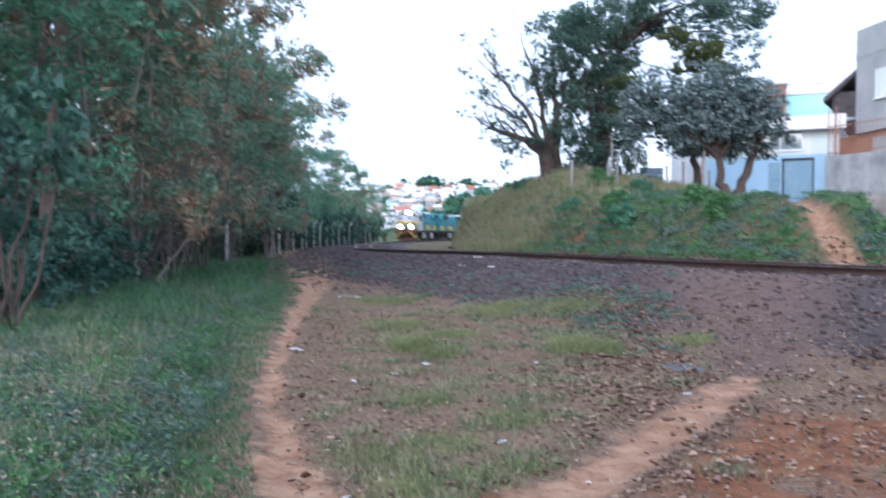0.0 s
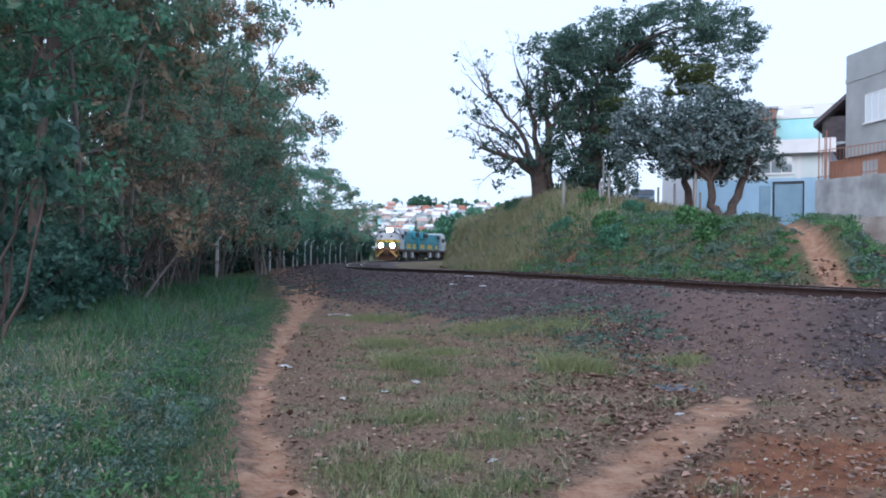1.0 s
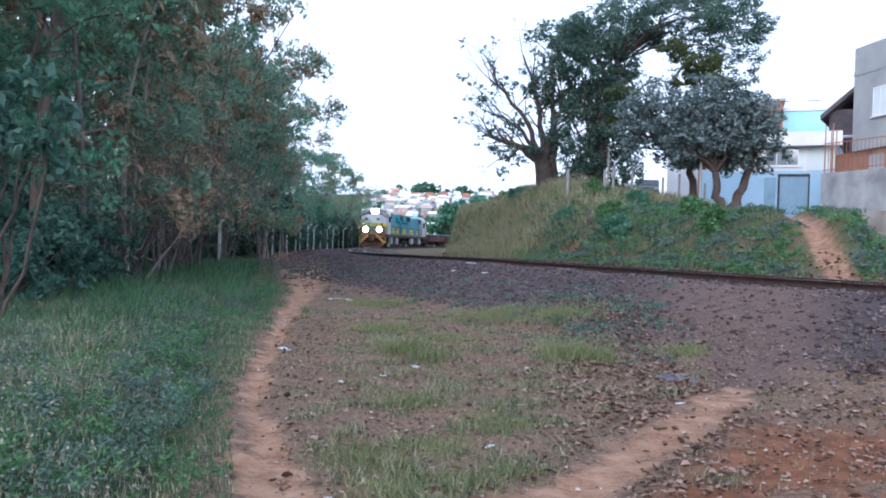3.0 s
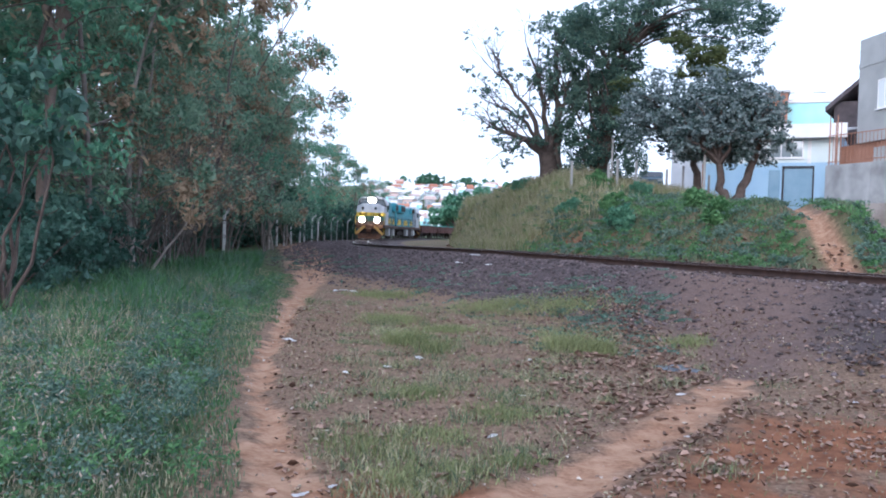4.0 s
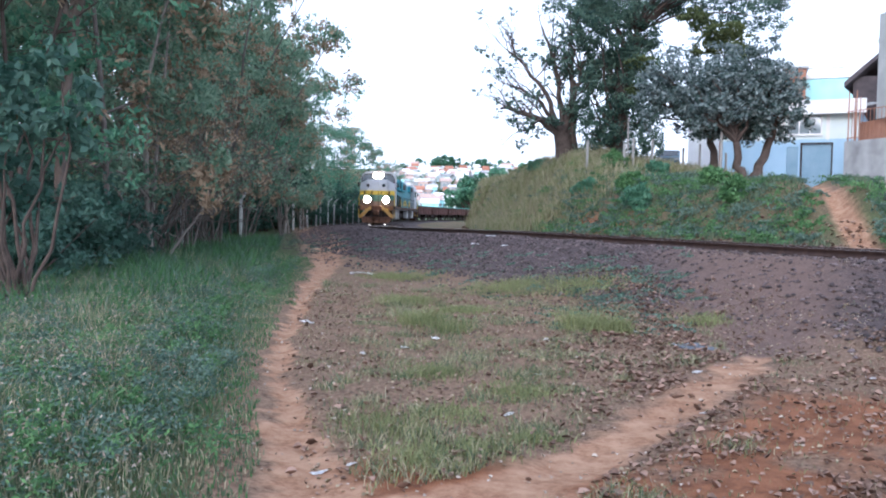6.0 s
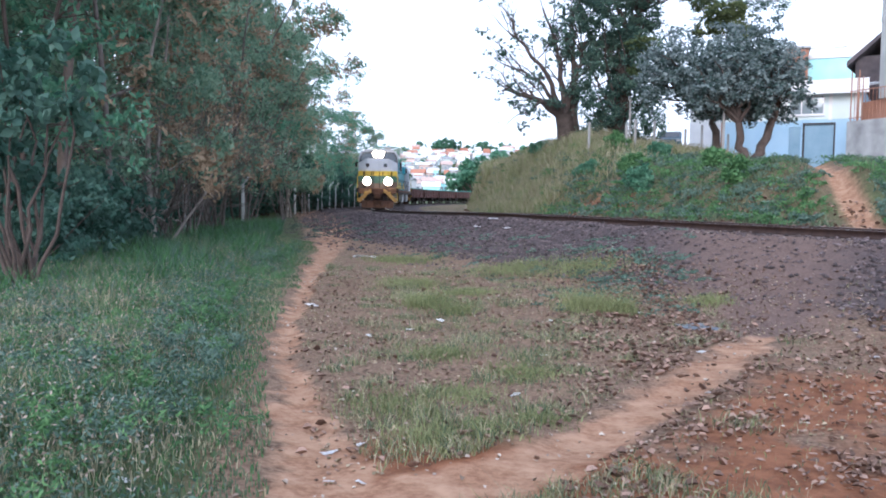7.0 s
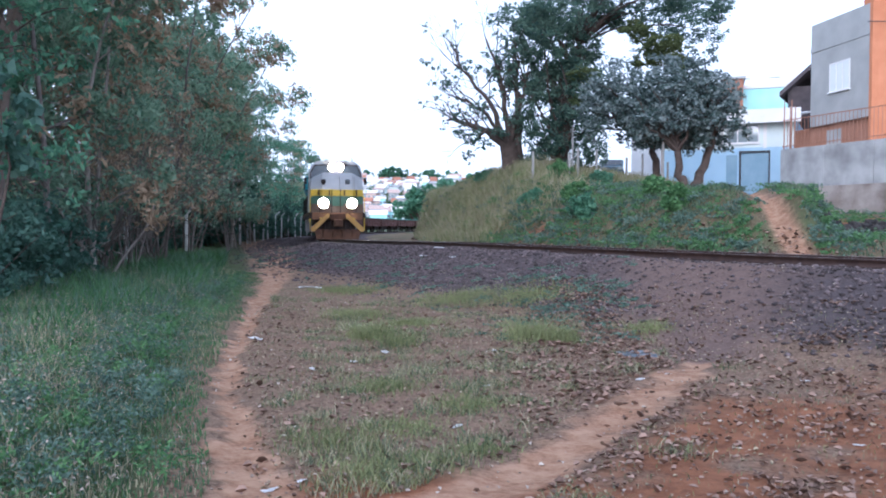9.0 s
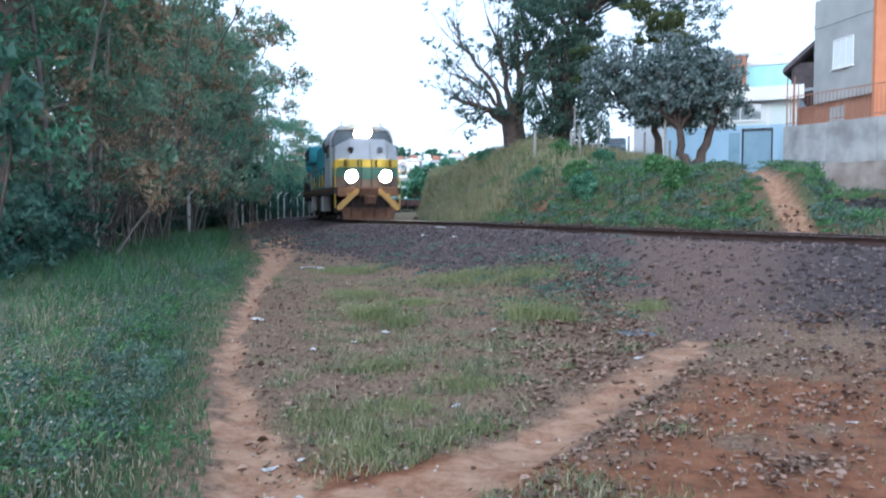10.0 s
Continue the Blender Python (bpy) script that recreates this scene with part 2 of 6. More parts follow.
def box(bm, x0, x1, y0, y1, z0, z1, bevel=0.0):
    r = bmesh.ops.create_cube(bm, size=1.0, matrix=Matrix.Translation(((x0 + x1) / 2, (y0 + y1) / 2, (z0 + z1) / 2)) @ Matrix.Diagonal((x1 - x0, y1 - y0, z1 - z0, 1)))
    if bevel:
        vs = set(r["verts"])
        es = [e for e in bm.edges if e.verts[0] in vs and e.verts[1] in vs]
        bmesh.ops.bevel(bm, geom=es, offset=bevel, segments=2, affect="EDGES", profile=0.6)
    return bm


def boxes(*items, bevel=0.0):
    bm = bmesh.new()
    for it in items:
        box(bm, *it, bevel=bevel)
    return bm


def cyl(bm, p, q, r0, r1=None, seg=12):
    p, q = Vector(p), Vector(q)
    d = q - p
    m = Matrix.Translation((p + q) / 2) @ d.to_track_quat("Z", "Y").to_matrix().to_4x4()
    bmesh.ops.create_cone(bm, cap_ends=True, segments=seg, radius1=r0, radius2=r0 if r1 is None else r1, depth=d.length, matrix=m)
    return bm


def prism(bm, outline, y0, y1, axis="y"):
    """An outline in two axes pulled along the third."""
    def at(a, b, c):
        return {"y": (a, c, b), "x": (c, a, b), "z": (a, b, c)}[axis]
    lo = [bm.verts.new(at(a, b, y0)) for a, b in outline]
    hi = [bm.verts.new(at(a, b, y1)) for a, b in outline]
    n = len(outline)
    bm.faces.new(lo)
    bm.faces.new(hi[::-1])
    for i in range(n):
        bm.faces.new((lo[i], hi[i], hi[(i + 1) % n], lo[(i + 1) % n]))
    bmesh.ops.recalc_face_normals(bm, faces=bm.faces[:])
    return bm


def tubes(paths, sides=6):
    """Tapered tubes along paths of (point, radius)."""
    verts, quads = [], []
    ang = [2 * math.pi * i / sides for i in range(sides)]
    for path in paths:
        first = len(verts)
        for i, (p, r) in enumerate(path):
            a = path[max(i - 1, 0)][0]
            b = path[min(i + 1, len(path) - 1)][0]
            d = (b - a).normalized()
            s = d.cross(Vector((0.31, 0.92, 0.23))).normalized()
            w = d.cross(s)
            for t in ang:
                verts.append(p + (s * math.cos(t) + w * math.sin(t)) * r)
        for i in range(len(path) - 1):
            for k in range(sides):
                a = first + i * sides + k
                b = first + i * sides + (k + 1) % sides
                quads.append((a, b, b + sides, a + sides))
    return raw_mesh("tubes", [tuple(v) for v in verts], [np.array(quads)])


def leaf_quads(rs, pts, length, width, up=0.0, hang=0.0):
    """Small folded leaves, one at every point, turned at random."""
    n = len(pts)
    d = rs.normal(size=(n, 3))
    d[:, 2] = d[:, 2] * (1 - up) - hang
    d /= np.linalg.norm(d, axis=1, keepdims=True) + 1e-6
    o = rs.normal(size=(n, 3))
    o[:, 2] *= 1 - up
    s = np.cross(d, o)
    s /= np.linalg.norm(s, axis=1, keepdims=True) + 1e-6
    nn = np.cross(d, s)
    ln = (length * rs.uniform(0.6, 1.35, n))[:, None]
    wd = (width * rs.uniform(0.6, 1.35, n))[:, None]
    a = pts - d * ln * 0.5
    c = pts + d * ln * 0.5 + nn * ln * 0.1
    b = pts + s * wd * 0.5 + nn * wd * 0.22 + d * ln * 0.05
    e = pts - s * wd * 0.5 + nn * wd * 0.22 + d * ln * 0.05
    verts = np.stack([a, b, c, e], axis=1).reshape(-1, 3)
    i = np.arange(n)[:, None] * 4
    return verts, np.concatenate([i + np.array([[0, 1, 2]]), i + np.array([[0, 2, 3]])])


def leaf_mesh(name, rs, pts, length, width, material, up=0.0, hang=0.0):
    v, f = leaf_quads(rs, np.asarray(pts), length, width, up, hang)
    return shaded(raw_mesh(name, v, [f]), material)


def blade_mesh(name, rs, roots, height, width, material, lean=0.4):
    """Grass blades: a bent tapering strip at every root."""
    n = len(roots)
    a = rs.uniform(0, 2 * np.pi, n)
    side = np.stack([np.cos(a), np.sin(a), np.zeros(n)], 1)
    b = rs.uniform(0, 2 * np.pi, n)
    out = np.stack([np.cos(b), np.sin(b), np.zeros(n)], 1) * (rs.uniform(0.1, 1.0, n) * lean)[:, None]
    h = (np.asarray(height) * rs.uniform(0.45, 1.2, n))[:, None]
    w = (width * rs.uniform(0.6, 1.4, n))[:, None]
    up = np.array([[0, 0, 1.0]])
    v = np.stack([roots - side * w * 0.5 - up * 0.03, roots + side * w * 0.5 - up * 0.03,
                  roots + side * w * 0.42 + (out * 0.35 + up * 0.55) * h, roots - side * w * 0.42 + (out * 0.35 + up * 0.55) * h,
                  roots + (out + up * 0.95) * h], axis=1).reshape(-1, 3)
    i = np.arange(n)[:, None] * 5
    return shaded(raw_mesh(name, v, [i + np.array([[0, 1, 2, 3]]), i + np.array([[3, 2, 4]])]), material)


def curl_mesh(name, rs, pts, length, material):
    """Curled dry leaves lying on the ground: six corners and a raised rim."""
    n = len(pts)
    a = rs.uniform(0, 2 * np.pi, n)
    ln = length * rs.uniform(0.5, 1.4, n)
    wd = ln * rs.uniform(0.4, 0.75, n)
    curl = rs.uniform(0.2, 1.1, n)
    tilt = rs.uniform(-0.6, 0.6, n)
    v = np.zeros((n, 7, 3))
    for k, (p, q, r) in enumerate(((-0.5, 0, 0.25), (-0.18, 0.5, 0.8), (0.25, 0.4, 0.9), (0.55, 0, 0.5), (0.25, -0.4, 0.9), (-0.18, -0.5, 0.8), (0.02, 0, 0.0))):
        x, y, z = p * ln, q * wd, r * curl * wd + 0.004 + np.abs(tilt) * 0.2 * wd
        v[:, k, 0] = x * np.cos(a) - y * np.sin(a)
        v[:, k, 1] = x * np.sin(a) + y * np.cos(a)
        v[:, k, 2] = z + (q * wd) * tilt
    v += np.asarray(pts)[:, None, :]
    f = np.array([(0, 6, 1), (1, 6, 2), (2, 6, 3), (3, 6, 4), (4, 6, 5), (5, 6, 0)])
    return shaded(raw_mesh(name, v.reshape(-1, 3), [(np.arange(n)[:, None, None] * 7 + f[None]).reshape(-1, 3)]), material)


# ---- the lie of the land ----
CX, CY, RAD = 111.17, 75.38, 120.0


def tighter(h):
    """Metres by which the bend closes in on its centre; its far end opens out."""
    return -9.0 * (np.clip(h + 10.0, 0, 62) / 30.0) ** 2


def fall(h):
    """Metres by which the line drops as it goes away."""
    return 0.35 * np.clip((h + 23.0) / 14.0, 0, 1)


def track_point(s, u=0.0):
    """Place on the line, s metres beyond the near point, u metres to its inner side, and its heading."""
    h = radians(-17) + s / RAD
    r = RAD - u - float(tighter(math.degrees(h)))
    return CX - r * math.cos(h), CY + r * math.sin(h), h


def smooth(a, b, v):
    t = np.clip((v - a) / (b - a), 0, 1)
    return t * t * (3 - 2 * t)


def wobble(x, y, scale, seed=0.0):
    """Cheap smooth unevenness between about -1 and 1."""
    x, y = x / scale, y / scale
    return (np.sin(1.7 * x + 0.9 * y + seed) + np.sin(-1.1 * x + 2.3 * y + 1.3 * seed + 2) + np.sin(2.9 * x - 1.9 * y + 0.7 * seed) * 0.6 + np.sin(3.7 * x + 4.1 * y + seed) * 0.4) / 3.0


def around(x, y):
    dx, dy = x - CX, y - CY
    h = np.degrees(np.arctan2(dy, -dx))
    return RAD - np.hypot(dx, dy) - tighter(h), h


def near_line(x, y, pts):
    """Distance to a path of (x, y, half width), over that half width."""
    best = np.full(np.shape(x), 1e9)
    for (ax, ay, aw), (bx, by, bw) in zip(pts[:-1], pts[1:]):
        lx, ly = bx - ax, by - ay
        t = np.clip(((x - ax) * lx + (y - ay) * ly) / (lx * lx + ly * ly), 0, 1)
        d = np.hypot(x - ax - t * lx, y - ay - t * ly) / (aw + (bw - aw) * t)
        best = np.minimum(best, d)
    return best


FOOTPATH = [(2.0, -60.0, 0.6), (0.6, -10.0, 0.5), (-0.5, 2.5, 0.5), (-1.0, 4.8, 0.3), (-1.26, 5.6, 0.2), (-1.63, 6.9, 0.135), (-2.03, 8.3, 0.1), (-2.54, 10.4, 0.1), (-3.13, 14.0, 0.11), (-3.8, 18.1, 0.17), (-4.5, 23.2, 0.3), (-6.1, 32.4, 0.65), (-10.6, 53.0, 1.0), (-14.0, 66.0, 1.0)]
SIDEPATH = [(-0.9, 4.3, 0.33), (0.1, 4.95, 0.27), (0.95, 6.5, 0.22), (2.0, 8.3, 0.22), (2.55, 9.3, 0.24), (2.95, 10.0, 0.13)]
CROSSING = [(3.1, 10.3, 0.5), (3.7, 12.0, 1.0), (4.3, 14.5, 1.5), (5.2, 17.8, 1.9)]
BANKPATH = [(7.5, 17.6, 0.34), (8.3, 19.7, 0.3), (9.1, 24.2, 0.25), (10.0, 28.9, 0.3), (13.0, 36.0, 0.7), (16.6, 43.5, 1.1)]


def left_of_path(x, y):
    """Metres to the left of the footpath's edge."""
    px = np.interp(y, [p[1] for p in FOOTPATH], [p[0] for p in FOOTPATH])
    pw = np.interp(y, [p[1] for p in FOOTPATH], [p[2] for p in FOOTPATH])
    return px - pw - x


def bank_foot(h):
    """Metres from the line to the foot of the bank."""
    return 3.2 + 3.5 * smooth(-18, -6, h) + 3.2 * smooth(-6, 10, h)


def height(x, y):
    x, y = np.asarray(x, dtype=float), np.asarray(y, dtype=float)
    u, h = around(x, y)
    w = -u
    crest = 0.9 - fall(h)
    z = crest * (1 - np.clip((w - 1.5) / 4.3, 0, 1)) ** 1.25
    z = np.where(w < 1.5, crest, z)
    # bank on the inner side of the bend
    back = 1 - 0.85 * smooth(11, 17, u)
    top = 2.1 + 0.65 * smooth(-31, -26, h) + (0.7 * smooth(-23.5, -19, h) + 1.05 * smooth(-19.5, -15.5, h)) * back - 0.75 * smooth(-16, -8, h) - 1.0 * smooth(8, 30, h)
    foot = bank_foot(h)
    run = 1.5 * top - 1.0 - 3.3 * smooth(-18, -6, h)
    bank = smooth(0, 1, np.clip((u - foot) / run, 0, 1)) * (top - 0.9 + fall(h))
    bank = bank + np.clip(u - foot - run, 0, 40) * 0.02 * smooth(-26, -15, h) - 1.6 * smooth(40, 75, u)
    bank = bank * (1 + 0.08 * wobble(x, y, 2.3, 1.0) + 0.05 * wobble(x, y, 0.9, 4.0))
    # worn trench of the path over the bank
    bank = bank - 0.3 * np.exp(-(near_line(x, y, BANKPATH) / 1.1) ** 2) * smooth(3, 6, u)
    # lower ground right of the path, below the wall
    low = smooth(0.41, 0.46, x / np.maximum(y, 1.0)) * smooth(3.5, 5.5, u) * smooth(70, 55, y) * (y > 1)
    bank = bank * (1 - low) + (0.085 * np.clip(u - 4, 0, 16)) * low
    # the street climbs behind the bank
    bank = bank + 2.5 * smooth(12, 20, u) * smooth(-22, -17, h) * smooth(70, 50, u) * smooth(0.255, 0.2, x / np.maximum(y, 1.0)) * (y > 1)
    z = z + np.where(u > foot, bank, 0)
    z = z - 0.05 * np.exp(-(near_line(x, y, FOOTPATH) / 1.1) ** 2) - 0.04 * np.exp(-(near_line(x, y, SIDEPATH) / 1.1) ** 2)
    z = z + 0.05 * wobble(x, y, 1.6) + 0.022 * wobble(x, y, 0.4, 2.0)
    z = z + 0.3 * smooth(40, 75, y) * smooth(2, 5, w)
    z = z + (31 * smooth(260, 640, y) + 5 * wobble(x, y, 70.0, 1.5) * smooth(260, 500, y)) * smooth(-500, -150, x) 
    return z


def zat(x, y):
    return float(height(x, y))


# ---- ground: one sheet to the horizon ----
def spaced(marks):
    out = []
    for a, b, step in marks:
        out.extend(np.arange(a, b - 1e-6, step))
    return np.array(out + [marks[-1][1]])


def tuft_spots():
    """Places, radii and heights of the grass tufts between the two footpaths."""
    rd = random.Random(404)
    out = []
    while len(out) < 240:
        y = 4.0 + 15.0 * rd.random() ** 1.35
        x = rd.uniform(-0.2 * y, 0.34 * y)
        if x > 0.1 * y + 0.2 and rd.random() < 0.75:
            continue
        out.append((x, y, rd.choice((0.08, 0.1, 0.14, 0.2, 0.28)) * (1 + 0.02 * y), rd.uniform(0.04, 0.13)))
    return out


TUFTS = tuft_spots()


def tuft_cover(x, y):
    """How thick the tufts stand at each place."""
    out = np.zeros(np.shape(x))
    near = (x > -6) & (x < 9) & (y > 3) & (y < 22)
    px, py = x[near], y[near]
    acc = np.zeros(len(px))
    for cx, cy, r, _ in TUFTS:
        acc += np.exp(-((px - cx) ** 2 + (py - cy) ** 2) / (1.3 * r * r))
    out[near] = acc
    return out


def build_ground():
    xs = spaced([(-2600, -300, 230), (-300, -60, 24), (-60, -16, 2.2), (-16, -6, 0.35), (-6, 9, 0.09), (9, 22, 0.3), (22, 60, 2), (60, 300, 24), (300, 2600, 230)])
    ys = spaced([(-1200, -60, 190), (-60, 0, 6), (0, 3, 0.5), (3, 15, 0.09), (15, 34, 0.22), (34, 70, 0.5), (70, 130, 2), (130, 700, 15), (700, 3600, 290)])
    gx, gy = np.meshgrid(xs, ys)
    gz = height(gx, gy)
    nx, ny = len(xs), len(ys)
    verts = np.stack([gx.ravel(), gy.ravel(), gz.ravel()], 1)
    i = (np.arange(ny - 1)[:, None] * nx + np.arange(nx - 1)[None, :]).ravel()
    me = raw_mesh("ground", verts, [np.stack([i, i + 1, i + nx + 1, i + nx], 1)])
    shaded(me, M_GROUND, True)
    x, y = gx.ravel(), gy.ravel()
    u, h = around(x, y)
    w = -u
    wx, wy = x + 0.1 * wobble(x, y, 0.22, 2.0) + 0.07 * wobble(x, y, 0.1, 5.0) + 0.06 * wobble(x, y, 0.8, 3.0), y + 0.14 * wobble(x, y, 0.3, 7.0)
    path = np.exp(-(near_line(wx, wy, FOOTPATH)) ** 2 * 0.7)
    path = np.maximum(path, np.exp(-(near_line(wx, wy, SIDEPATH)) ** 2 * 0.7))
    scuff = np.exp(-(near_line(wx, wy, CROSSING) * 0.95) ** 2) * (u < 2.5)
    scuff = np.maximum(scuff, 0.3 * np.exp(-(near_line(wx, wy, SIDEPATH) / 2.6) ** 2))
    path = np.maximum(path, np.exp(-(near_line(x, y, BANKPATH)) ** 2 * 0.8) * (u > 2))
    stone = smooth(5.6, 3.6, w) * (u < 3.4)
    left = smooth(0.05, 0.7, left_of_path(x, y)) * (y < 90)
    turf = np.clip(left * 0.9 + 0.75 * (u > 3.4) * (wobble(x, y, 2.0, 3.0) * 0.35 + 0.62), 0, 1) * (1 - smooth(700, 900, np.abs(x)) * 0.2)
    mid = smooth(0.5, 1.2, tuft_cover(x, y)) * (left_of_path(x, y) < -0.35) * (u < -3.2) * smooth(30, 20, y)
    turf = np.maximum(turf, 0.42 * mid)
    turf = np.where(y > 130, 0.8, turf)
    bare = smooth(0.0, 0.8, x - 0.5 * y + 2.2) * smooth(11.5, 6.0, y + 0.8 * wobble(x, y, 1.1, 2.0)) * (u < -5.0) * smooth(-0.4, 0.5, x + 0.5 * wobble(x, y, 1.2)) * smooth(-24, -9, y + 3 * wobble(x, y, 5.0)) * smooth(16, 11, x)
    bare = bare * np.clip(0.85 + 0.6 * wobble(x, y, 0.7, 4.5) + 0.35 * wobble(x, y, 0.25, 1.5), 0, 1)
    bare = np.maximum(bare, 0.9 * smooth(0.2, -0.2, np.abs(y - 5.0) - 1.0) * (np.abs(x) < 0.9) * smooth(6.2, 5.0, y))
    bare = np.maximum(bare, 0.7 * np.exp(-((u - 4.2) / 0.8) ** 2) * (h < -19.0) * (h > -23))
    bare = np.maximum(bare, 0.8 * smooth(8.8, 9.8, u) * smooth(20, 15, u) * (h < -17))
    road = smooth(17, 18.5, u) * smooth(26, 24.5, u) * smooth(-20.5, -19.5, h)
    for name, vals in (("path", path), ("scuff", scuff), ("stone", stone), ("turf", turf), ("bare", bare), ("road", road)):
        at = me.attributes.new(name, "FLOAT", "POINT")
        at.data.foreach_set("value", np.asarray(vals, dtype=np.float32))
    tagged(new("ground", me), "red earth ground with footpaths and a grassy bank", "ground", kind="structure")


build_ground()

# ---- railway track ----
RAIL_Z = 1.07


def build_track():
    track = empty("railway_track", "single rusty metre-gauge track on dark stone ballast, curving", "railway track", kind="structure")
    ss = np.arange(-62, 150, 1.5)
    prof = [(-0.065, -0.15), (0.065, -0.15), (0.065, -0.135), (0.012, -0.115), (0.012, -0.045), (0.036, -0.035), (0.036, -0.006), (0.026, 0.0), (-0.026, 0.0), (-0.036, -0.006), (-0.036, -0.035), (-0.012, -0.045), (-0.012, -0.115), (-0.065, -0.135)]
    for off in (-0.535, 0.535):
        verts, quads = [], []
        for s in ss:
            for a, b in prof:
                x, y, h = track_point(s, off + a)
                verts.append((x, y, RAIL_Z + b - float(fall(math.degrees(h)))))
        n = len(prof)
        for k in range(len(ss) - 1):
            for j in range(n):
                a, b = k * n + j, k * n + (j + 1) % n
                quads.append((a, b, b + n, a + n))
        me = raw_mesh("rail", verts, [np.array(quads)])
        me.materials.append(M_RAIL)
        me.materials.append(M_RAILTOP)
        idx = np.array([1 if q % n == 7 else 0 for q in range(len(quads))], dtype=np.int32)
        me.polygons.foreach_set("material_index", idx)
        mesh_part("rail", me, track, "rust-brown steel rail with a worn bright top")
    bm = boxes((-1.0, 1.0, -0.11, 0.11, -0.16, 0.0), bevel=0.012)
    me = bpy.data.meshes.new("sleeper")
    bm.to_mesh(me)
    bm.free()
    shaded(me, M_SLEEPER)
    rs = random.Random(4)
    for k in range(230):
        s = -48 + k * 0.62
        x, y, h = track_point(s)
        ob = mesh_part("sleeper", me, track)
        ob.matrix_basis = pose(x, y, RAIL_Z - 0.152 - float(fall(math.degrees(h))) + rs.uniform(-0.012, 0.0), 0, 0, -math.degrees(h) + rs.uniform(-1.5, 1.5))


build_track()


def build_ballast():
    rs = np.random.RandomState(3)
    n = 34000
    s = rs.uniform(-36, 45, n)
    w = np.where(rs.rand(n) < 0.75, rs.uniform(0.3, 4.9, n), rs.uniform(-2.2, 6.2, n))
    h = np.radians(-17) + s / RAD
    x, y = CX - (RAD + w - tighter(np.degrees(h))) * np.cos(h), CY + (RAD + w - tighter(np.degrees(h))) * np.sin(h)
    keep = (y > 3) & (x < 30) & (rs.rand(n) < np.where(near_line(x, y, CROSSING) < 0.9, 0.3, 1.0))
    x, y, w = x[keep], y[keep], w[keep]
    n = len(x)
    r = rs.uniform(0.02, 0.05, n) * rs.uniform(0.7, 1.3, n)
    base = np.array([(1, 0, 0), (0, 1, 0), (-1, 0, 0), (0, -1, 0), (0, 0, 0.8), (0, 0, -0.8), (0.62, 0.62, 0.35)])
    f = np.array([(0, 6, 4), (6, 1, 4), (1, 2, 4), (2, 3, 4), (3, 0, 4), (0, 5, 1), (1, 5, 2), (2, 5, 3), (3, 5, 0), (0, 1, 6)])
    a = rs.uniform(0, 6.28, n)
    v = base[None] * (1 + rs.uniform(-0.3, 0.3, (n, 7, 3)))
    c, sn = np.cos(a)[:, None], np.sin(a)[:, None]
    vx = (v[..., 0] * c - v[..., 1] * sn) * r[:, None] + x[:, None]
    vy = (v[..., 0] * sn + v[..., 1] * c) * r[:, None] + y[:, None]
    vz = v[..., 2] * r[:, None] * 0.8 + (height(x, y) + r * 0.25)[:, None]
    me = raw_mesh("ballast_stones", np.stack([vx, vy, vz], -1).reshape(-1, 3), [(np.arange(n)[:, None, None] * 7 + f[None]).reshape(-1, 3)])
    tagged(new("ballast_stones", shaded(me, M_STONE)), "dark purplish-grey crushed stone beside the rails", "ballast", kind="stuff")


build_ballast()


# ---- train ----
M_LSILVER = mat("silver_grey_paint", (0.36, 0.37, 0.39), (0.55, 0.56, 0.58), 1.2, 0.45, 0.1, 0.05, spec=0.5)
M_LYELLOW = mat("yellow_paint", (0.62, 0.42, 0.04), (0.78, 0.56, 0.07), 1.5, 0.45, 0.0, 0.05, spec=0.5)
M_LTEAL = mat("teal_blue_paint", (0.02, 0.17, 0.22), (0.06, 0.32, 0.37), 1.0, 0.45, 0.0, 0.05, spec=0.5)
M_LGREEN = mat("green_paint", (0.06, 0.16, 0.11), (0.15, 0.27, 0.2), 1.6, 0.5, 0.0, 0.05)
M_LDARK = mat("grimy_underframe", (0.02, 0.017, 0.016), (0.07, 0.052, 0.045), 2.5, 0.8, 0.2, 0.3)
M_LRUST = mat("rusty_coupling", (0.06, 0.035, 0.025), (0.17, 0.085, 0.05), 4, 0.8, 0.3, 0.4)
M_LORANGE = mat("brown_pilot_paint", (0.09, 0.05, 0.032), (0.22, 0.115, 0.06), 2.5, 0.6, 0.0, 0.15)
M_LAMBER = mat("amber_pilot_paint", (0.36, 0.2, 0.06), (0.62, 0.38, 0.12), 2.0, 0.55, 0.0, 0.1)
M_LGRIME = mat("grime_brown_paint", (0.13, 0.085, 0.06), (0.3, 0.22, 0.17), 2.2, 0.75, 0.0, 0.2)
M_CABGLASS = glassy("cab_glass", (0.03, 0.04, 0.05))
M_TANK = mat("pale_grey_tank", (0.4, 0.4, 0.4), (0.6, 0.6, 0.58), 2, 0.6)
M_LAMP = glow("lit_headlamp", (1.0, 0.8, 0.5), 110.0)
M_WHEEL = mat("steel_wheel", (0.05, 0.045, 0.04), (0.16, 0.13, 0.11), 4, 0.5, 0.7)
M_WAGON = mat("rust_red_wagon", (0.07, 0.033, 0.028), (0.17, 0.085, 0.07), 1.0, 0.85, 0.1, 0.2)
M_COVER = mat("green_tarpaulin", (0.03, 0.2, 0.16), (0.07, 0.32, 0.26), 1.5, 0.6, 0.0, 0.3)

LOCO_L, LOCO_W = 18.4, 2.9
WHEELS = []


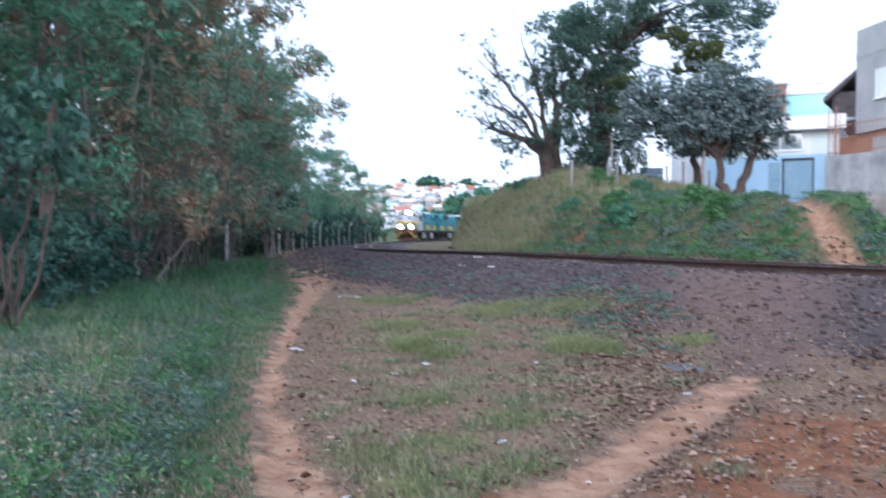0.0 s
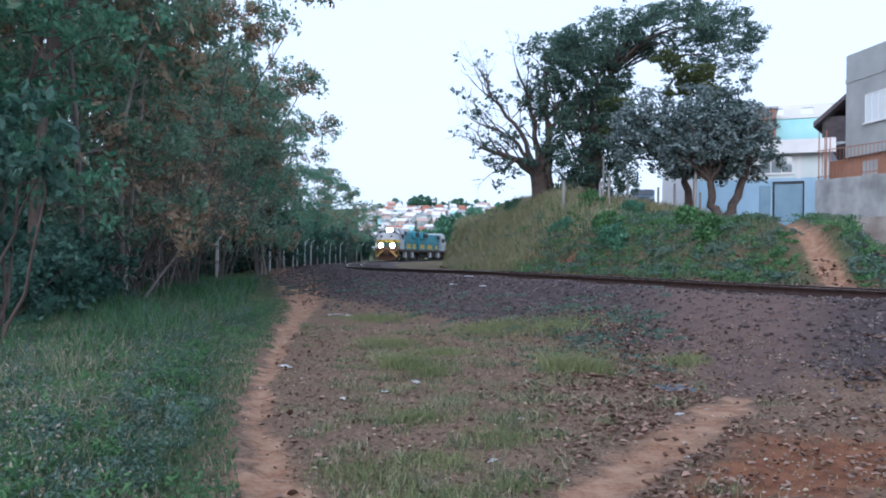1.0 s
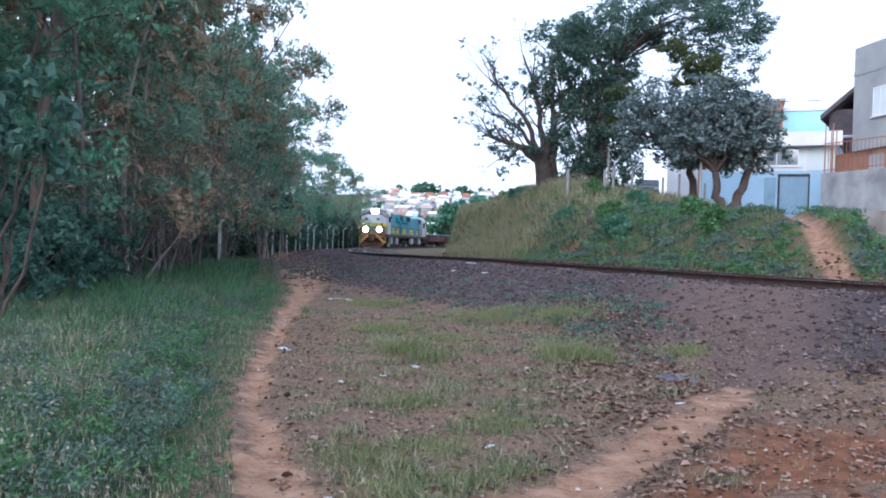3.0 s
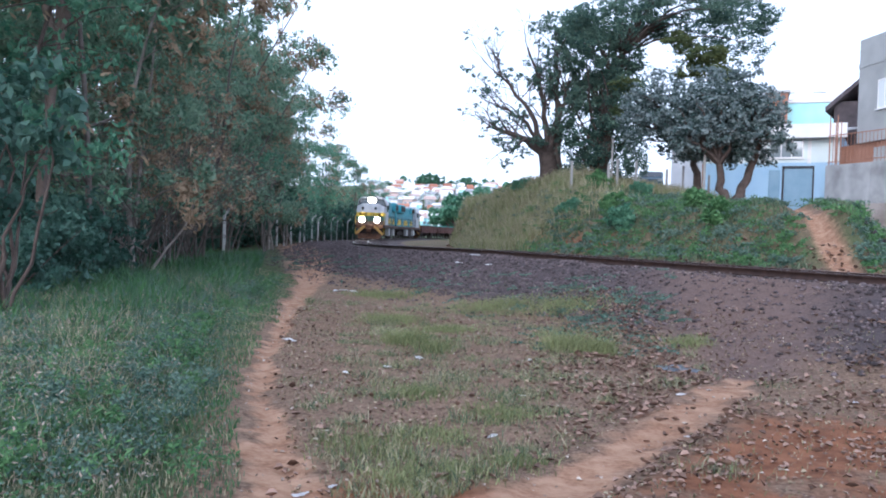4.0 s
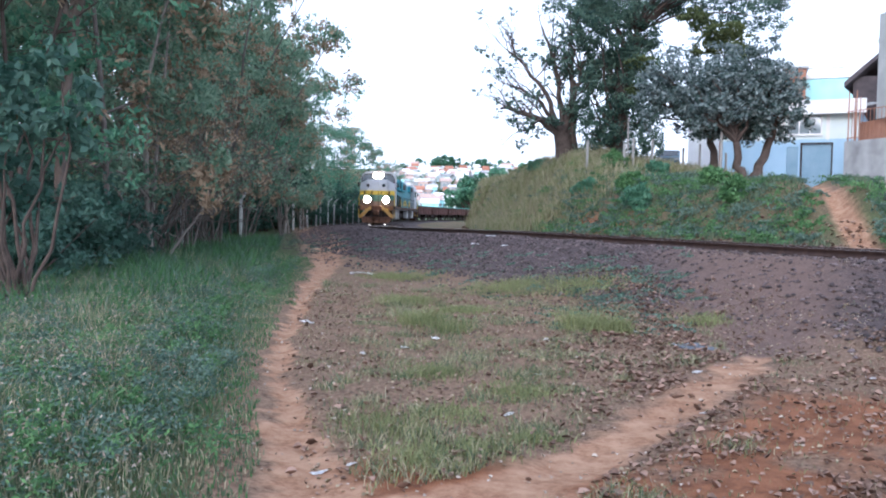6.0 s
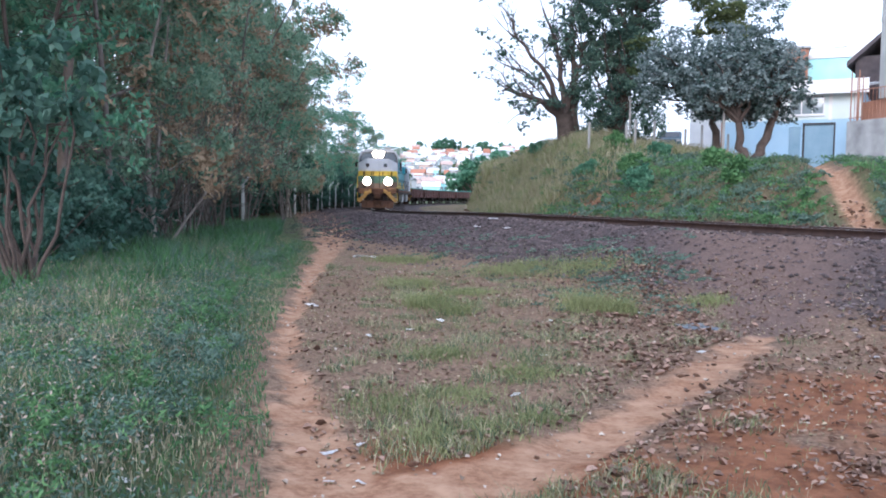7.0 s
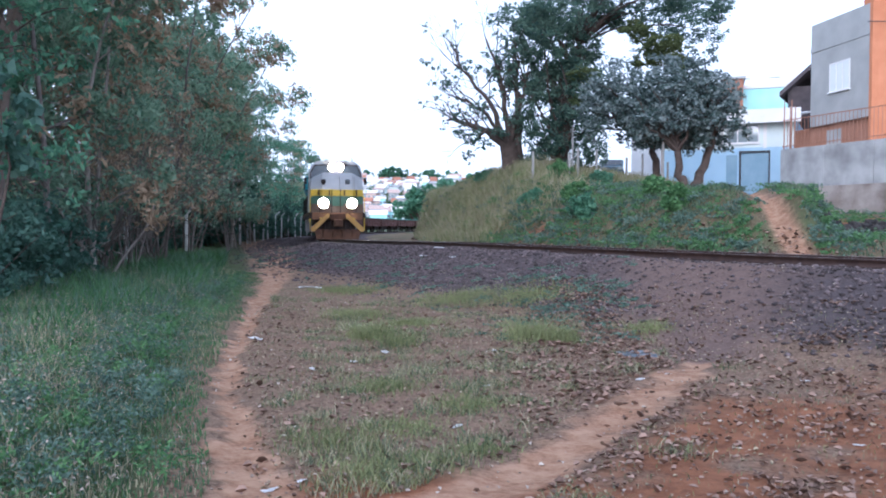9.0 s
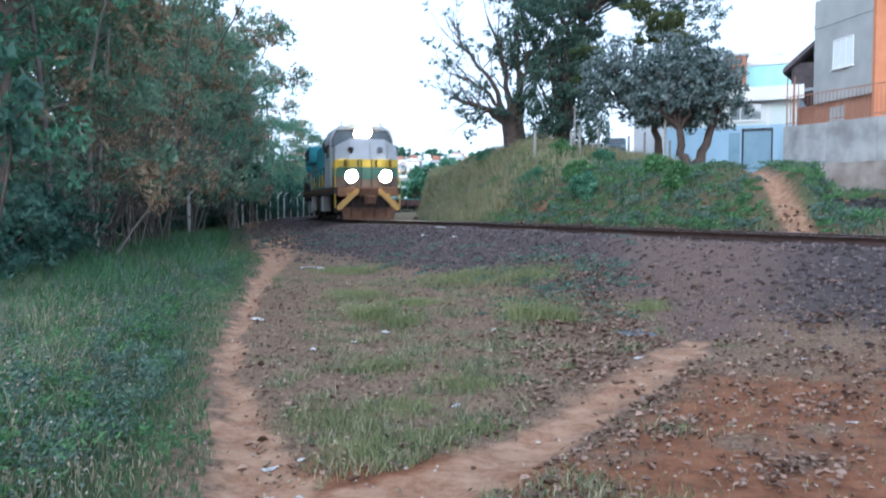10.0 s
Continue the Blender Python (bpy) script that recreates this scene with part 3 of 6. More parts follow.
def bogie(parent, y, axles, radius, material, length):
    b = part("bogie", boxes((-0.95, -0.82, y - length / 2, y + length / 2, 0.42, 0.82), (0.82, 0.95, y - length / 2, y + length / 2, 0.42, 0.82), (-0.9, 0.9, y - 0.3, y + 0.3, 0.5, 0.9), bevel=0.03), material, parent, "grimy cast bogie frame")
    for k in range(axles):
        yy = y + (k - (axles - 1) / 2) * (length * 0.8 / max(axles - 1, 1))
        bm = bmesh.new()
        for sx in (-1, 1):
            cyl(bm, (sx * 0.47, 0, 0), (sx * 0.59, 0, 0), radius, seg=20)
            cyl(bm, (sx * 0.43, 0, 0), (sx * 0.47, 0, 0), radius + 0.03, seg=20)
        cyl(bm, (-0.8, 0, 0), (0.8, 0, 0), 0.08, seg=8)
        for sx in (-0.53, 0.53):
            box(bm, sx - 0.065, sx + 0.065, -0.06, 0.06, -radius * 0.7, radius * 0.7)
        wh = part("wheelset", bm, M_WHEEL, parent)
        WHEELS.append((wh, yy, radius))
    return b


def side_windows(parent, material, x, spans, z0, z1):
    for a, b in spans:
        for sx in (-1, 1):
            part("side_window", boxes((sx * x - 0.012, sx * x + 0.012, a, b, z0, z1)), material, parent)


def locomotive(lit=True):
    """Nose towards -y; the origin is on the rail top below the front coupler line."""
    lo = empty("locomotive", "silver, yellow and teal wide-nose diesel locomotive with lit headlamps" if lit else "teal and yellow diesel locomotive running hood first, unlit", "locomotive", "locomotives of the train")
    lamp = M_LAMP if lit else M_TANK
    W = LOCO_W / 2
    # underframe and deck
    part("underframe", boxes((-W, W, 0.5, LOCO_L, 1.12, 1.42), (-0.5, 0.5, 0.9, LOCO_L - 0.4, 0.8, 1.12), bevel=0.02), M_LDARK, lo, "dark grimy steel frame and walkway")
    for sx in (-1, 1):
        part("deck_edge", boxes((sx * (W + 0.006) - 0.012, sx * (W + 0.006) + 0.012, 0.9, LOCO_L - 0.3, 1.27, 1.43)), M_LRUST, lo, "dull brown walkway edge")
    # broad nose: silver above, yellow band, green below
    def nose_shell(z0, z1, grow=0.0, top=0.0):
        bm = bmesh.new()
        wb = 1.36 + grow
        o0 = [(-wb, 2.3), (-wb, 0.82 - grow), (-0.78, 0.5 - grow), (0.78, 0.5 - grow), (wb, 0.82 - grow), (wb, 2.3)]
        lo_ = [bm.verts.new((a, b + 0.0, z0)) for a, b in o0]
        hi_ = [bm.verts.new((a * (1 - top * 0.06), b + top * (0.5 if b < 2 else 0), z1 + (top * 0.7 if abs(a) < 1 else 0))) for a, b in o0]
        bm.faces.new(lo_)
        bm.faces.new(hi_[::-1])
        for i in range(6):
            bm.faces.new((lo_[i], hi_[i], hi_[(i + 1) % 6], lo_[(i + 1) % 6]))
        bmesh.ops.recalc_face_normals(bm, faces=bm.faces[:])
        return bm
    part("nose_foot", nose_shell(1.42, 1.86, 0.004), M_LGRIME, lo, "grime-brown foot of the nose")
    part("nose_lower", nose_shell(1.86, 2.27), M_LGREEN, lo, "dirty green lower nose panel")
    part("nose_band", nose_shell(2.27, 2.6, 0.006), M_LYELLOW, lo, "yellow nose band")
    nose = part("nose", nose_shell(2.6, 3.2, 0.0, 0.4), M_LSILVER, lo, "silver-grey upper nose")
    for x in (0.13, 0.88):
        part("door_jamb", boxes((x - 0.03, x + 0.03, 0.5, 0.62, 2.62, 3.28), bevel=0.012), M_LSILVER, nose)
    part("nose_centre_panel", boxes((-0.28, 0.3, 0.46, 0.5, 1.75, 2.26), bevel=0.012), M_LGREEN, nose)
    for x in (-0.98, -0.42, 0.36, 0.98):
        part("band_latch", boxes((x - 0.03, x + 0.03, 0.42, 0.9, 2.3, 2.6)), M_LDARK, nose)
    bm = bmesh.new()
    box(bm, 0.4, 0.66, 0.5, 0.75, 2.88, 3.14, bevel=0.05)
    part("door_porthole", bm, M_CABGLASS, nose, "dark square glass in the nose door")
    part("nose_emblem", boxes((-0.84, -0.6, 0.56, 0.72, 2.92, 3.12), (-0.78, -0.66, 0.55, 0.72, 2.84, 2.92)), M_LDARK, nose, "dark shield-shaped emblem")
    for x in (-0.92, -0.3, 0.14, 0.95):
        bm = bmesh.new()
        cyl(bm, (x, 0.33, 1.42), (x, 0.33, 2.62), 0.022, seg=6)
        part("hand_rail_post", bm, M_LDARK, lo)
    bm = bmesh.new()
    cyl(bm, (-1.25, 0.33, 2.58), (-0.2, 0.33, 2.58), 0.02, seg=6)
    cyl(bm, (0.2, 0.33, 2.58), (1.25, 0.33, 2.58), 0.02, seg=6)
    part("front_hand_rail", bm, M_LYELLOW, lo)
    # cab
    bm = bmesh.new()
    prism(bm, [(-1.42, 1.42), (-1.42, 3.55), (-1.3, 3.98), (-0.95, 4.2), (0.95, 4.2), (1.3, 3.98), (1.42, 3.55), (1.42, 1.42)], 2.05, 4.7)
    for v in bm.verts:
        if v.co.y < 2.5 and v.co.z > 3.2:
            v.co.y += 0.12 + (v.co.z - 3.2) * 0.16
    cab = part("cab", bm, M_LSILVER, lo, "silver-grey cab with a rounded roof")
    for sx in (-1, 1):
        bm = bmesh.new()
        out = [(sx * 0.34, 2.1, 3.5), (sx * 1.34, 2.11, 3.22), (sx * 1.31, 2.24, 3.6), (sx * 1.12, 2.31, 3.96), (sx * 0.44, 2.34, 4.0)]
        f0 = [bm.verts.new((a, b - 0.1, c)) for a, b, c in out]
        f1 = [bm.verts.new((a, b + 0.06, c)) for a, b, c in out]
        bm.faces.new(f0)
        bm.faces.new(f1[::-1])
        for i in range(5):
            bm.faces.new((f0[i], f1[i], f1[(i + 1) % 5], f0[(i + 1) % 5]))
        bmesh.ops.recalc_face_normals(bm, faces=bm.faces[:])
        part("windscreen", bm, M_CABGLASS, cab, "dark split windscreen pane")
        bm = bmesh.new()
        for i in range(5):
            p, q = out[i], out[(i + 1) % 5]
            cyl(bm, (p[0], p[1] - 0.11, p[2]), (q[0], q[1] - 0.11, q[2]), 0.032, seg=6)
        part("windscreen_frame", bm, M_LDARK, cab)
        part("cab_mirror", boxes((sx * 1.6 - 0.07, sx * 1.6 + 0.07, 2.4, 2.44, 2.95, 3.3), (sx * 1.5 - 0.1, sx * 1.5 + 0.1, 2.4, 2.43, 3.25, 3.29)), M_LDARK, cab)
    side_windows(cab, M_CABGLASS, 1.42, [(2.65, 3.4), (3.55, 4.3)], 2.75, 3.4)
    part("roof_visor", boxes((-0.6, 0.6, 2.12, 2.5, 4.12, 4.24), bevel=0.03), M_LSILVER, cab)
    for k, (x, y) in enumerate(((-0.85, 2.75), (0.9, 2.7))):
        bm = bmesh.new()
        box(bm, x - 0.14, x + 0.14, y - 0.1, y + 0.25, 4.02, 4.2)
        cyl(bm, (x, y, 4.15), (x, y, 4.42), 0.025, seg=6)
        part("antenna_box", bm, M_LDARK, cab)
    # twin lamps over the windscreen, in a housing
    hl = part("headlight_housing", boxes((-0.38, 0.38, 2.0, 2.4, 3.7, 4.06), bevel=0.05), M_LDARK, lo)
    for x in (-0.2, 0.2):
        bm = bmesh.new()
        cyl(bm, (x, 1.95, 3.86), (x, 2.0, 3.86), 0.19, seg=20)
        part("headlamp", bm, lamp, hl, "lit warm-white headlamp" if lit else "unlit headlamp")
    # ditch lamps on the pilot deck
    for x in (-0.73, 0.73):
        d = part("ditch_light_box", cyl(bmesh.new(), (x, 0.24, 1.88), (x, 0.5, 1.88), 0.29, seg=24), M_LDARK, lo)
        bm = bmesh.new()
        cyl(bm, (x, 0.2, 1.88), (x, 0.26, 1.88), 0.26, seg=24)
        part("ditch_lamp", bm, lamp, d, "lit warm-white ditch lamp" if lit else "unlit ditch lamp")
    # pilot: buffer beam, coupler, splayed yellow bars, steps
    part("buffer_beam", boxes((-1.3, 1.3, 0.42, 0.62, 1.02, 1.42), bevel=0.03), M_LORANGE, lo, "worn orange-brown front beam")
    bm = bmesh.new()
    prism(bm, [(-1.2, 0.04), (-1.2, 0.55), (1.2, 0.55), (1.2, 0.04)], 0.35, 0.47)
    for v in bm.verts:
        if v.co.z < 0.3:
            v.co.y -= 0.22
            v.co.x *= 0.9
    part("snow_plough", bm, M_LRUST, lo, "grimy brown track-clearing plough")
    part("pilot_plate", boxes((-0.95, 0.95, 0.5, 0.6, 0.5, 1.02)), M_LDARK, lo, "dark pilot plate behind the coupler")
    for x in (-0.75, -0.25, 0.25, 0.75):
        part("plough_rib", boxes((x - 0.03, x + 0.03, 0.16, 0.36, 0.14, 0.52)), M_LRUST, lo)
    for x in (-0.6, 0.6):
        part("uncoupling_lever", boxes((x - 0.32, x + 0.32, 0.36, 0.4, 1.08, 1.13), bevel=0.01), M_LYELLOW, lo)
    bm = bmesh.new()
    box(bm, -0.13, 0.13, -0.25, 0.45, 0.72, 1.0, bevel=0.03)
    box(bm, -0.22, 0.22, -0.4, -0.15, 0.68, 1.05, bevel=0.05)
    part("coupler", bm, M_LRUST, lo, "rusty knuckle coupler")
    bm = bmesh.new()
    box(bm, -0.42, 0.42, 0.22, 0.44, 1.0, 1.36, bevel=0.04)
    part("coupler_shroud", bm, M_LRUST, lo)
    for sx in (-1, 1):
        bm = bmesh.new()
        prism(bm, [(sx * 0.3, 1.3), (sx * 0.52, 1.36), (sx * 1.36, 0.62), (sx * 1.34, 0.44), (sx * 1.2, 0.42)], 0.24, 0.36)
        part("pilot_bar", bm, M_LAMBER, lo, "splayed orange-yellow pilot bar")
        st = part("step_well", boxes((sx * 1.2 - 0.2, sx * 1.2 + 0.2, 0.62, 1.15, 0.35, 0.4), (sx * 1.2 - 0.2, sx * 1.2 + 0.2, 0.62, 1.15, 0.75, 0.8), (sx * 1.39 - 0.02, sx * 1.39 + 0.02, 0.6, 0.64, 0.35, 1.42), (sx * 1.39 - 0.02, sx * 1.39 + 0.02, 1.13, 1.17, 0.35, 1.42)), M_LDARK, lo)
        bm = bmesh.new()
        cyl(bm, (sx * 1.4, 0.55, 0.5), (sx * 1.4, 0.5, 2.2), 0.025, seg=6)
        cyl(bm, (sx * 1.4, 0.5, 2.2), (sx * 1.1, 0.36, 2.38), 0.025, seg=6)
        part("corner_hand_rail", bm, M_LYELLOW, lo)
        bm = bmesh.new()
        for hx in (0.35, 0.62):
            cyl(bm, (sx * hx, 0.38, 1.0), (sx * (hx + 0.06), 0.3, 0.5), 0.03, seg=6)
        part("air_hose", bm, M_LDARK, lo)
        bm = bmesh.new()
        for k in range(9):
            y = 5.2 + k * 1.5
            cyl(bm, (sx * 1.42, y, 1.42), (sx * 1.42, y, 2.4), 0.02, seg=5)
        cyl(bm, (sx * 1.42, 4.9, 2.4), (sx * 1.42, 17.4, 2.4), 0.02, seg=5)
        cyl(bm, (sx * 1.42, 4.9, 1.95), (sx * 1.42, 17.4, 1.95), 0.016, seg=5)
        part("side_hand_rail", bm, M_LDARK, lo)
    # long hood
    hood = part("hood", boxes((-0.95, 0.95, 4.68, 17.9, 1.42, 3.85), bevel=0.08), M_LTEAL, lo, "teal-blue engine hood")
    part("radiator", boxes((-1.38, 1.38, 13.9, 17.2, 3.05, 4.05), bevel=0.1), M_LTEAL, lo, "overhanging dark teal radiator")
    part("dynamic_brake_box", boxes((-1.22, 1.22, 5.0, 7.6, 3.2, 3.95), bevel=0.1), M_LTEAL, lo)
    for sx in (-1, 1):
        for a, b, z0, z1 in ((5.3, 7.3, 3.32, 3.75), (14.2, 15.4, 3.25, 3.85), (15.7, 16.9, 3.25, 3.85)):
            g = part("grille", boxes((sx * (1.23 if a < 8 else 1.39) - 0.01, sx * (1.23 if a < 8 else 1.39) + 0.01, a, b, z0, z1), *[(sx * (1.245 if a < 8 else 1.405) - 0.012, sx * (1.245 if a < 8 else 1.405) + 0.012, a, b, z0 + k * 0.1, z0 + 0.04 + k * 0.1) for k in range(5)]), M_LDARK, hood, "black louvred grille")
        for k in range(8):
            y = 7.9 + k * 0.73
            part("hood_door", boxes((sx * 0.96 - 0.015, sx * 0.96 + 0.015, y, y + 0.66, 1.6, 3.0), bevel=0.008), M_LTEAL, hood)
        for a, b in ((5.4, 7.4), (9.2, 12.6), (14.2, 17.2)):
            bm = bmesh.new()
            prism(bm, [(a, 1.62), (a + 0.5, 2.25), (b - 0.5, 2.25), (b, 1.62)], sx * 0.985 - 0.008, sx * 0.985 + 0.008, axis="x")
            part("yellow_panel", bm, M_LYELLOW, hood, "yellow side flash")
    bm = bmesh.new()
    cyl(bm, (0, 9.6, 3.8), (0, 9.6, 4.15), 0.28, seg=16)
    part("exhaust_stack", bm, M_LDARK, lo)
    part("fuel_tank", boxes((-1.25, 1.25, 7.6, 11.0, 0.35, 1.1), bevel=0.12), M_LDARK, lo, "black fuel tank")
    for sx in (-1, 1):
        for y in (5.9, 11.6):
            part("equipment_box", boxes((sx * 1.2 - 0.2, sx * 1.2 + 0.2, y, y + 1.0, 0.35, 1.12), bevel=0.04), M_TANK, lo, "pale grey equipment box")
    bogie(lo, 3.4, 3, 0.48, M_LDARK, 4.2)
    bogie(lo, 14.9, 3, 0.48, M_LDARK, 4.2)
    return lo


def gondola():
    """Low-sided open wagon under a green sheet; the origin is on the rail top at its front end."""
    g = empty("gondola_wagon", "low rust-red gondola wagon covered with a green tarpaulin", "wagon", "wagons behind the locomotive")
    L, W = 12.6, 1.32
    part("body", boxes((-W, W, 0.5, L - 0.5, 0.82, 1.0), (-W, -W + 0.08, 0.5, L - 0.5, 1.0, 1.86), (W - 0.08, W, 0.5, L - 0.5, 1.0, 1.86), (-W, W, 0.5, 0.6, 1.0, 1.86), (-W, W, L - 0.6, L - 0.5, 1.0, 1.86), bevel=0.01), M_WAGON, g, "rust-red steel body")
    for sx in (-1, 1):
        for k in range(9):
            y = 0.55 + k * (L - 1.15) / 8
            part("side_rib", boxes((sx * (W + 0.04) - 0.04, sx * (W + 0.04) + 0.04, y, y + 0.1, 0.84, 1.84)), M_WAGON, g)
        part("top_rim", boxes((sx * W - 0.07, sx * W + 0.07, 0.48, L - 0.48, 1.86, 1.94), bevel=0.015), M_COVER, g, "green-painted top rim")
    bm = bmesh.new()
    prism(bm, [(-W + 0.1, 1.84), (-0.7, 1.97), (0, 2.02), (0.7, 1.97), (W - 0.1, 1.84)], 0.62, L - 0.62)
    part("tarpaulin", bm, M_COVER, g, "green tarpaulin")
    part("centre_sill", boxes((-0.25, 0.25, 0.2, L - 0.2, 0.62, 0.82)), M_LDARK, g)
    for y in (0.0, L - 0.35):
        part("coupler", boxes((-0.12, 0.12, y - 0.1, y + 0.45, 0.62, 0.86), bevel=0.03), M_LRUST, g)
    part("brake_gear", boxes((-0.7, 0.7, 5.2, 7.2, 0.4, 0.66), bevel=0.05), M_LDARK, g)
    bogie(g, 2.4, 2, 0.4, M_LDARK, 2.2)
    bogie(g, L - 2.4, 2, 0.4, M_LDARK, 2.2)
    return g


LOCO = locomotive()
LOCO.scale = (1.04, 1.04, 1.04)
LEAD_WHEELS, WHEELS = WHEELS, []
REAR_LOCO = locomotive(lit=False)
REAR_LOCO.scale = (1.04, 1.04, 1.04)
REAR_WHEELS, WHEELS = WHEELS, []
WAGONS = []
for k in range(6):
    WAGONS.append(gondola())


# ---- trees ----
def grow(rd, p, d, length, radius, depth, paths, tips, spread=0.6, lift=0.1, kids=3, shrink=0.72, wander=0.22):
    """A limb with its side limbs; tips gathers where leaves sit."""
    pts, q, r = [(p.copy(), radius)], p.copy(), radius
    n = 5
    for i in range(n):
        d = (d + Vector((rd.gauss(0, wander), rd.gauss(0, wander), rd.gauss(0, wander) + lift)) * 0.5).normalized()
        q = q + d * (length / n)
        r = radius * (1 - 0.55 * (i + 1) / n)
        pts.append((q.copy(), max(r, 0.006)))
        if depth <= 1:
            tips.append(q.copy())
    paths.append(pts)
    if depth > 0:
        for k in range(kids):
            i = rd.choice((2, 3, 4, 5)) if k else 5
            b, br = pts[i]
            axis = Vector((rd.gauss(0, 1), rd.gauss(0, 1), rd.gauss(0, 0.6))).normalized()
            nd = (d + axis * spread * rd.uniform(0.6, 1.4)).normalized()
            grow(rd, b, nd, length * shrink * rd.uniform(0.75, 1.15), br * 0.72, depth - 1, paths, tips, spread, lift, kids, shrink, wander)


def clump_points(rs, centres, n, rx, rz):
    """Leaf places: gathered round many small sprays inside each clump."""
    out = []
    for c, k, a, b in zip(centres, n, rx, rz):
        sub = max(5, k // 22)
        d = rs.normal(size=(sub, 3))
        d /= np.linalg.norm(d, axis=1, keepdims=True)
        d *= rs.uniform(0.35, 1.0, (sub, 1)) ** 0.6
        cs = np.asarray(c) + d * np.array([a, a, b])
        pick = rs.randint(0, sub, k)
        out.append(cs[pick] + rs.normal(size=(k, 3)) * np.array([a, a, b]) * 0.16)
    return np.concatenate(out)


def limb_to(rd, a, b, r0, r1, sag=0.3, n=7):
    a, b = Vector(a), Vector(b)
    pts = []
    side = Vector((rd.gauss(0, 1), rd.gauss(0, 1), 0)) * (b - a).length * 0.06
    for i in range(n + 1):
        t = i / n
        p = a.lerp(b, t)
        p.z += sag * math.sin(math.pi * t)
        p += side * math.sin(math.pi * t) + Vector((rd.gauss(0, 1), rd.gauss(0, 1), rd.gauss(0, 1))) * 0.05 * (0 < i < n)
        pts.append((p, r0 + (r1 - r0) * t))
    return pts


def wood_tree(seed, tall, bark, leaf, leaf_n, dry=0.0, spread=2.6, low=0.22, size=(0.21, 0.085)):
    """A slender woodland tree: a mesh of stems and limbs, and its crown."""
    rd, rs = random.Random(seed), np.random.RandomState(seed)
    paths, tips = [], []
    stems = rd.choice((1, 1, 2, 3))
    clumps = []
    for s in range(stems):
        lean = Vector((rd.uniform(-0.12, 0.18), rd.uniform(-0.15, 0.15), 1)).normalized()
        r0 = rd.uniform(0.07, 0.13) / (1 + 0.25 * stems)
        pts, p = [(Vector((rd.uniform(-0.25, 0.25) * (stems > 1), rd.uniform(-0.25, 0.25) * (stems > 1), -0.15)), r0 * 1.25)], Vector((0, 0, 0))
        p = pts[0][0].copy()
        for i in range(9):
            lean = (lean + Vector((rd.gauss(0, 0.07), rd.gauss(0, 0.07), 0.04))).normalized()
            p = p + lean * tall * 0.095
            pts.append((p.copy(), r0 * (1 - 0.085 * i)))
        paths.append(pts)
        for k in range(11):
            i = rd.randint(2, 9)
            b, br = pts[i]
            a = rd.uniform(0, 6.283)
            reach = spread * rd.uniform(0.45, 1.05) * (1.15 - 0.4 * abs(i / 9 - 0.45))
            e = b + Vector((math.cos(a) * reach, math.sin(a) * reach, rd.uniform(0.1, 1.3)))
            if e.z > tall * low:
                paths.append(limb_to(rd, b, e, br * 0.5, 0.012, 0.25))
                clumps.append(e)
                clumps.append(b.lerp(e, 0.55) + Vector((0, 0, 0.3)))
        for k in range(12):
            b, br = pts[rd.randint(1, 5)]
            a = rd.uniform(0, 6.283)
            paths.append(limb_to(rd, b, b + Vector((math.cos(a) * 1.3, math.sin(a) * 1.3, rd.uniform(-0.2, 0.9))), br * 0.3, 0.006, 0.1))
    for k in range(2):
        a = rd.uniform(0, 6.283)
        r = rd.uniform(0.6, 2.4)
        paths.append(limb_to(rd, (rd.uniform(-0.4, 0.4), rd.uniform(-0.4, 0.4), -0.1), (math.cos(a) * r, math.sin(a) * r, rd.uniform(1.8, 4.2)), 0.045, 0.015, 0.15))
    k = max(1, leaf_n // len(clumps))
    pts = clump_points(rs, clumps, [k] * len(clumps), rs.uniform(0.6, 1.25, len(clumps)), rs.uniform(0.45, 0.9, len(clumps)))
    trunk = shaded(tubes(paths, 6), bark, True)
    crown = leaf_mesh("crown", rs, pts, size[0], size[1], leaf, hang=0.35)
    dry_me = None
    if dry:
        cl = clumps[::3]
        pd = clump_points(rs, cl, [int(k * dry * 2)] * len(cl), rs.uniform(0.5, 0.9, len(cl)), rs.uniform(0.6, 1.0, len(cl)))
        dry_me = leaf_mesh("withered_leaves", rs, pd, size[0] * 1.1, size[1], M_LEAF_DRY, hang=0.7)
    return trunk, crown, dry_me


def plant(name, meshes, m, label, category, group=""):
    t = empty(name, label, category, group, at=m)
    mesh_part("trunk", meshes[0], t)
    mesh_part("crown", meshes[1], t)
    if len(meshes) > 2 and meshes[2] is not None:
        mesh_part("withered_leaves", meshes[2], t, "brown withered leaves")
    return t


def fence_x(y):
    return -14.0 - 0.075 * (y - 58) + 0.0012 * (y - 58) ** 2


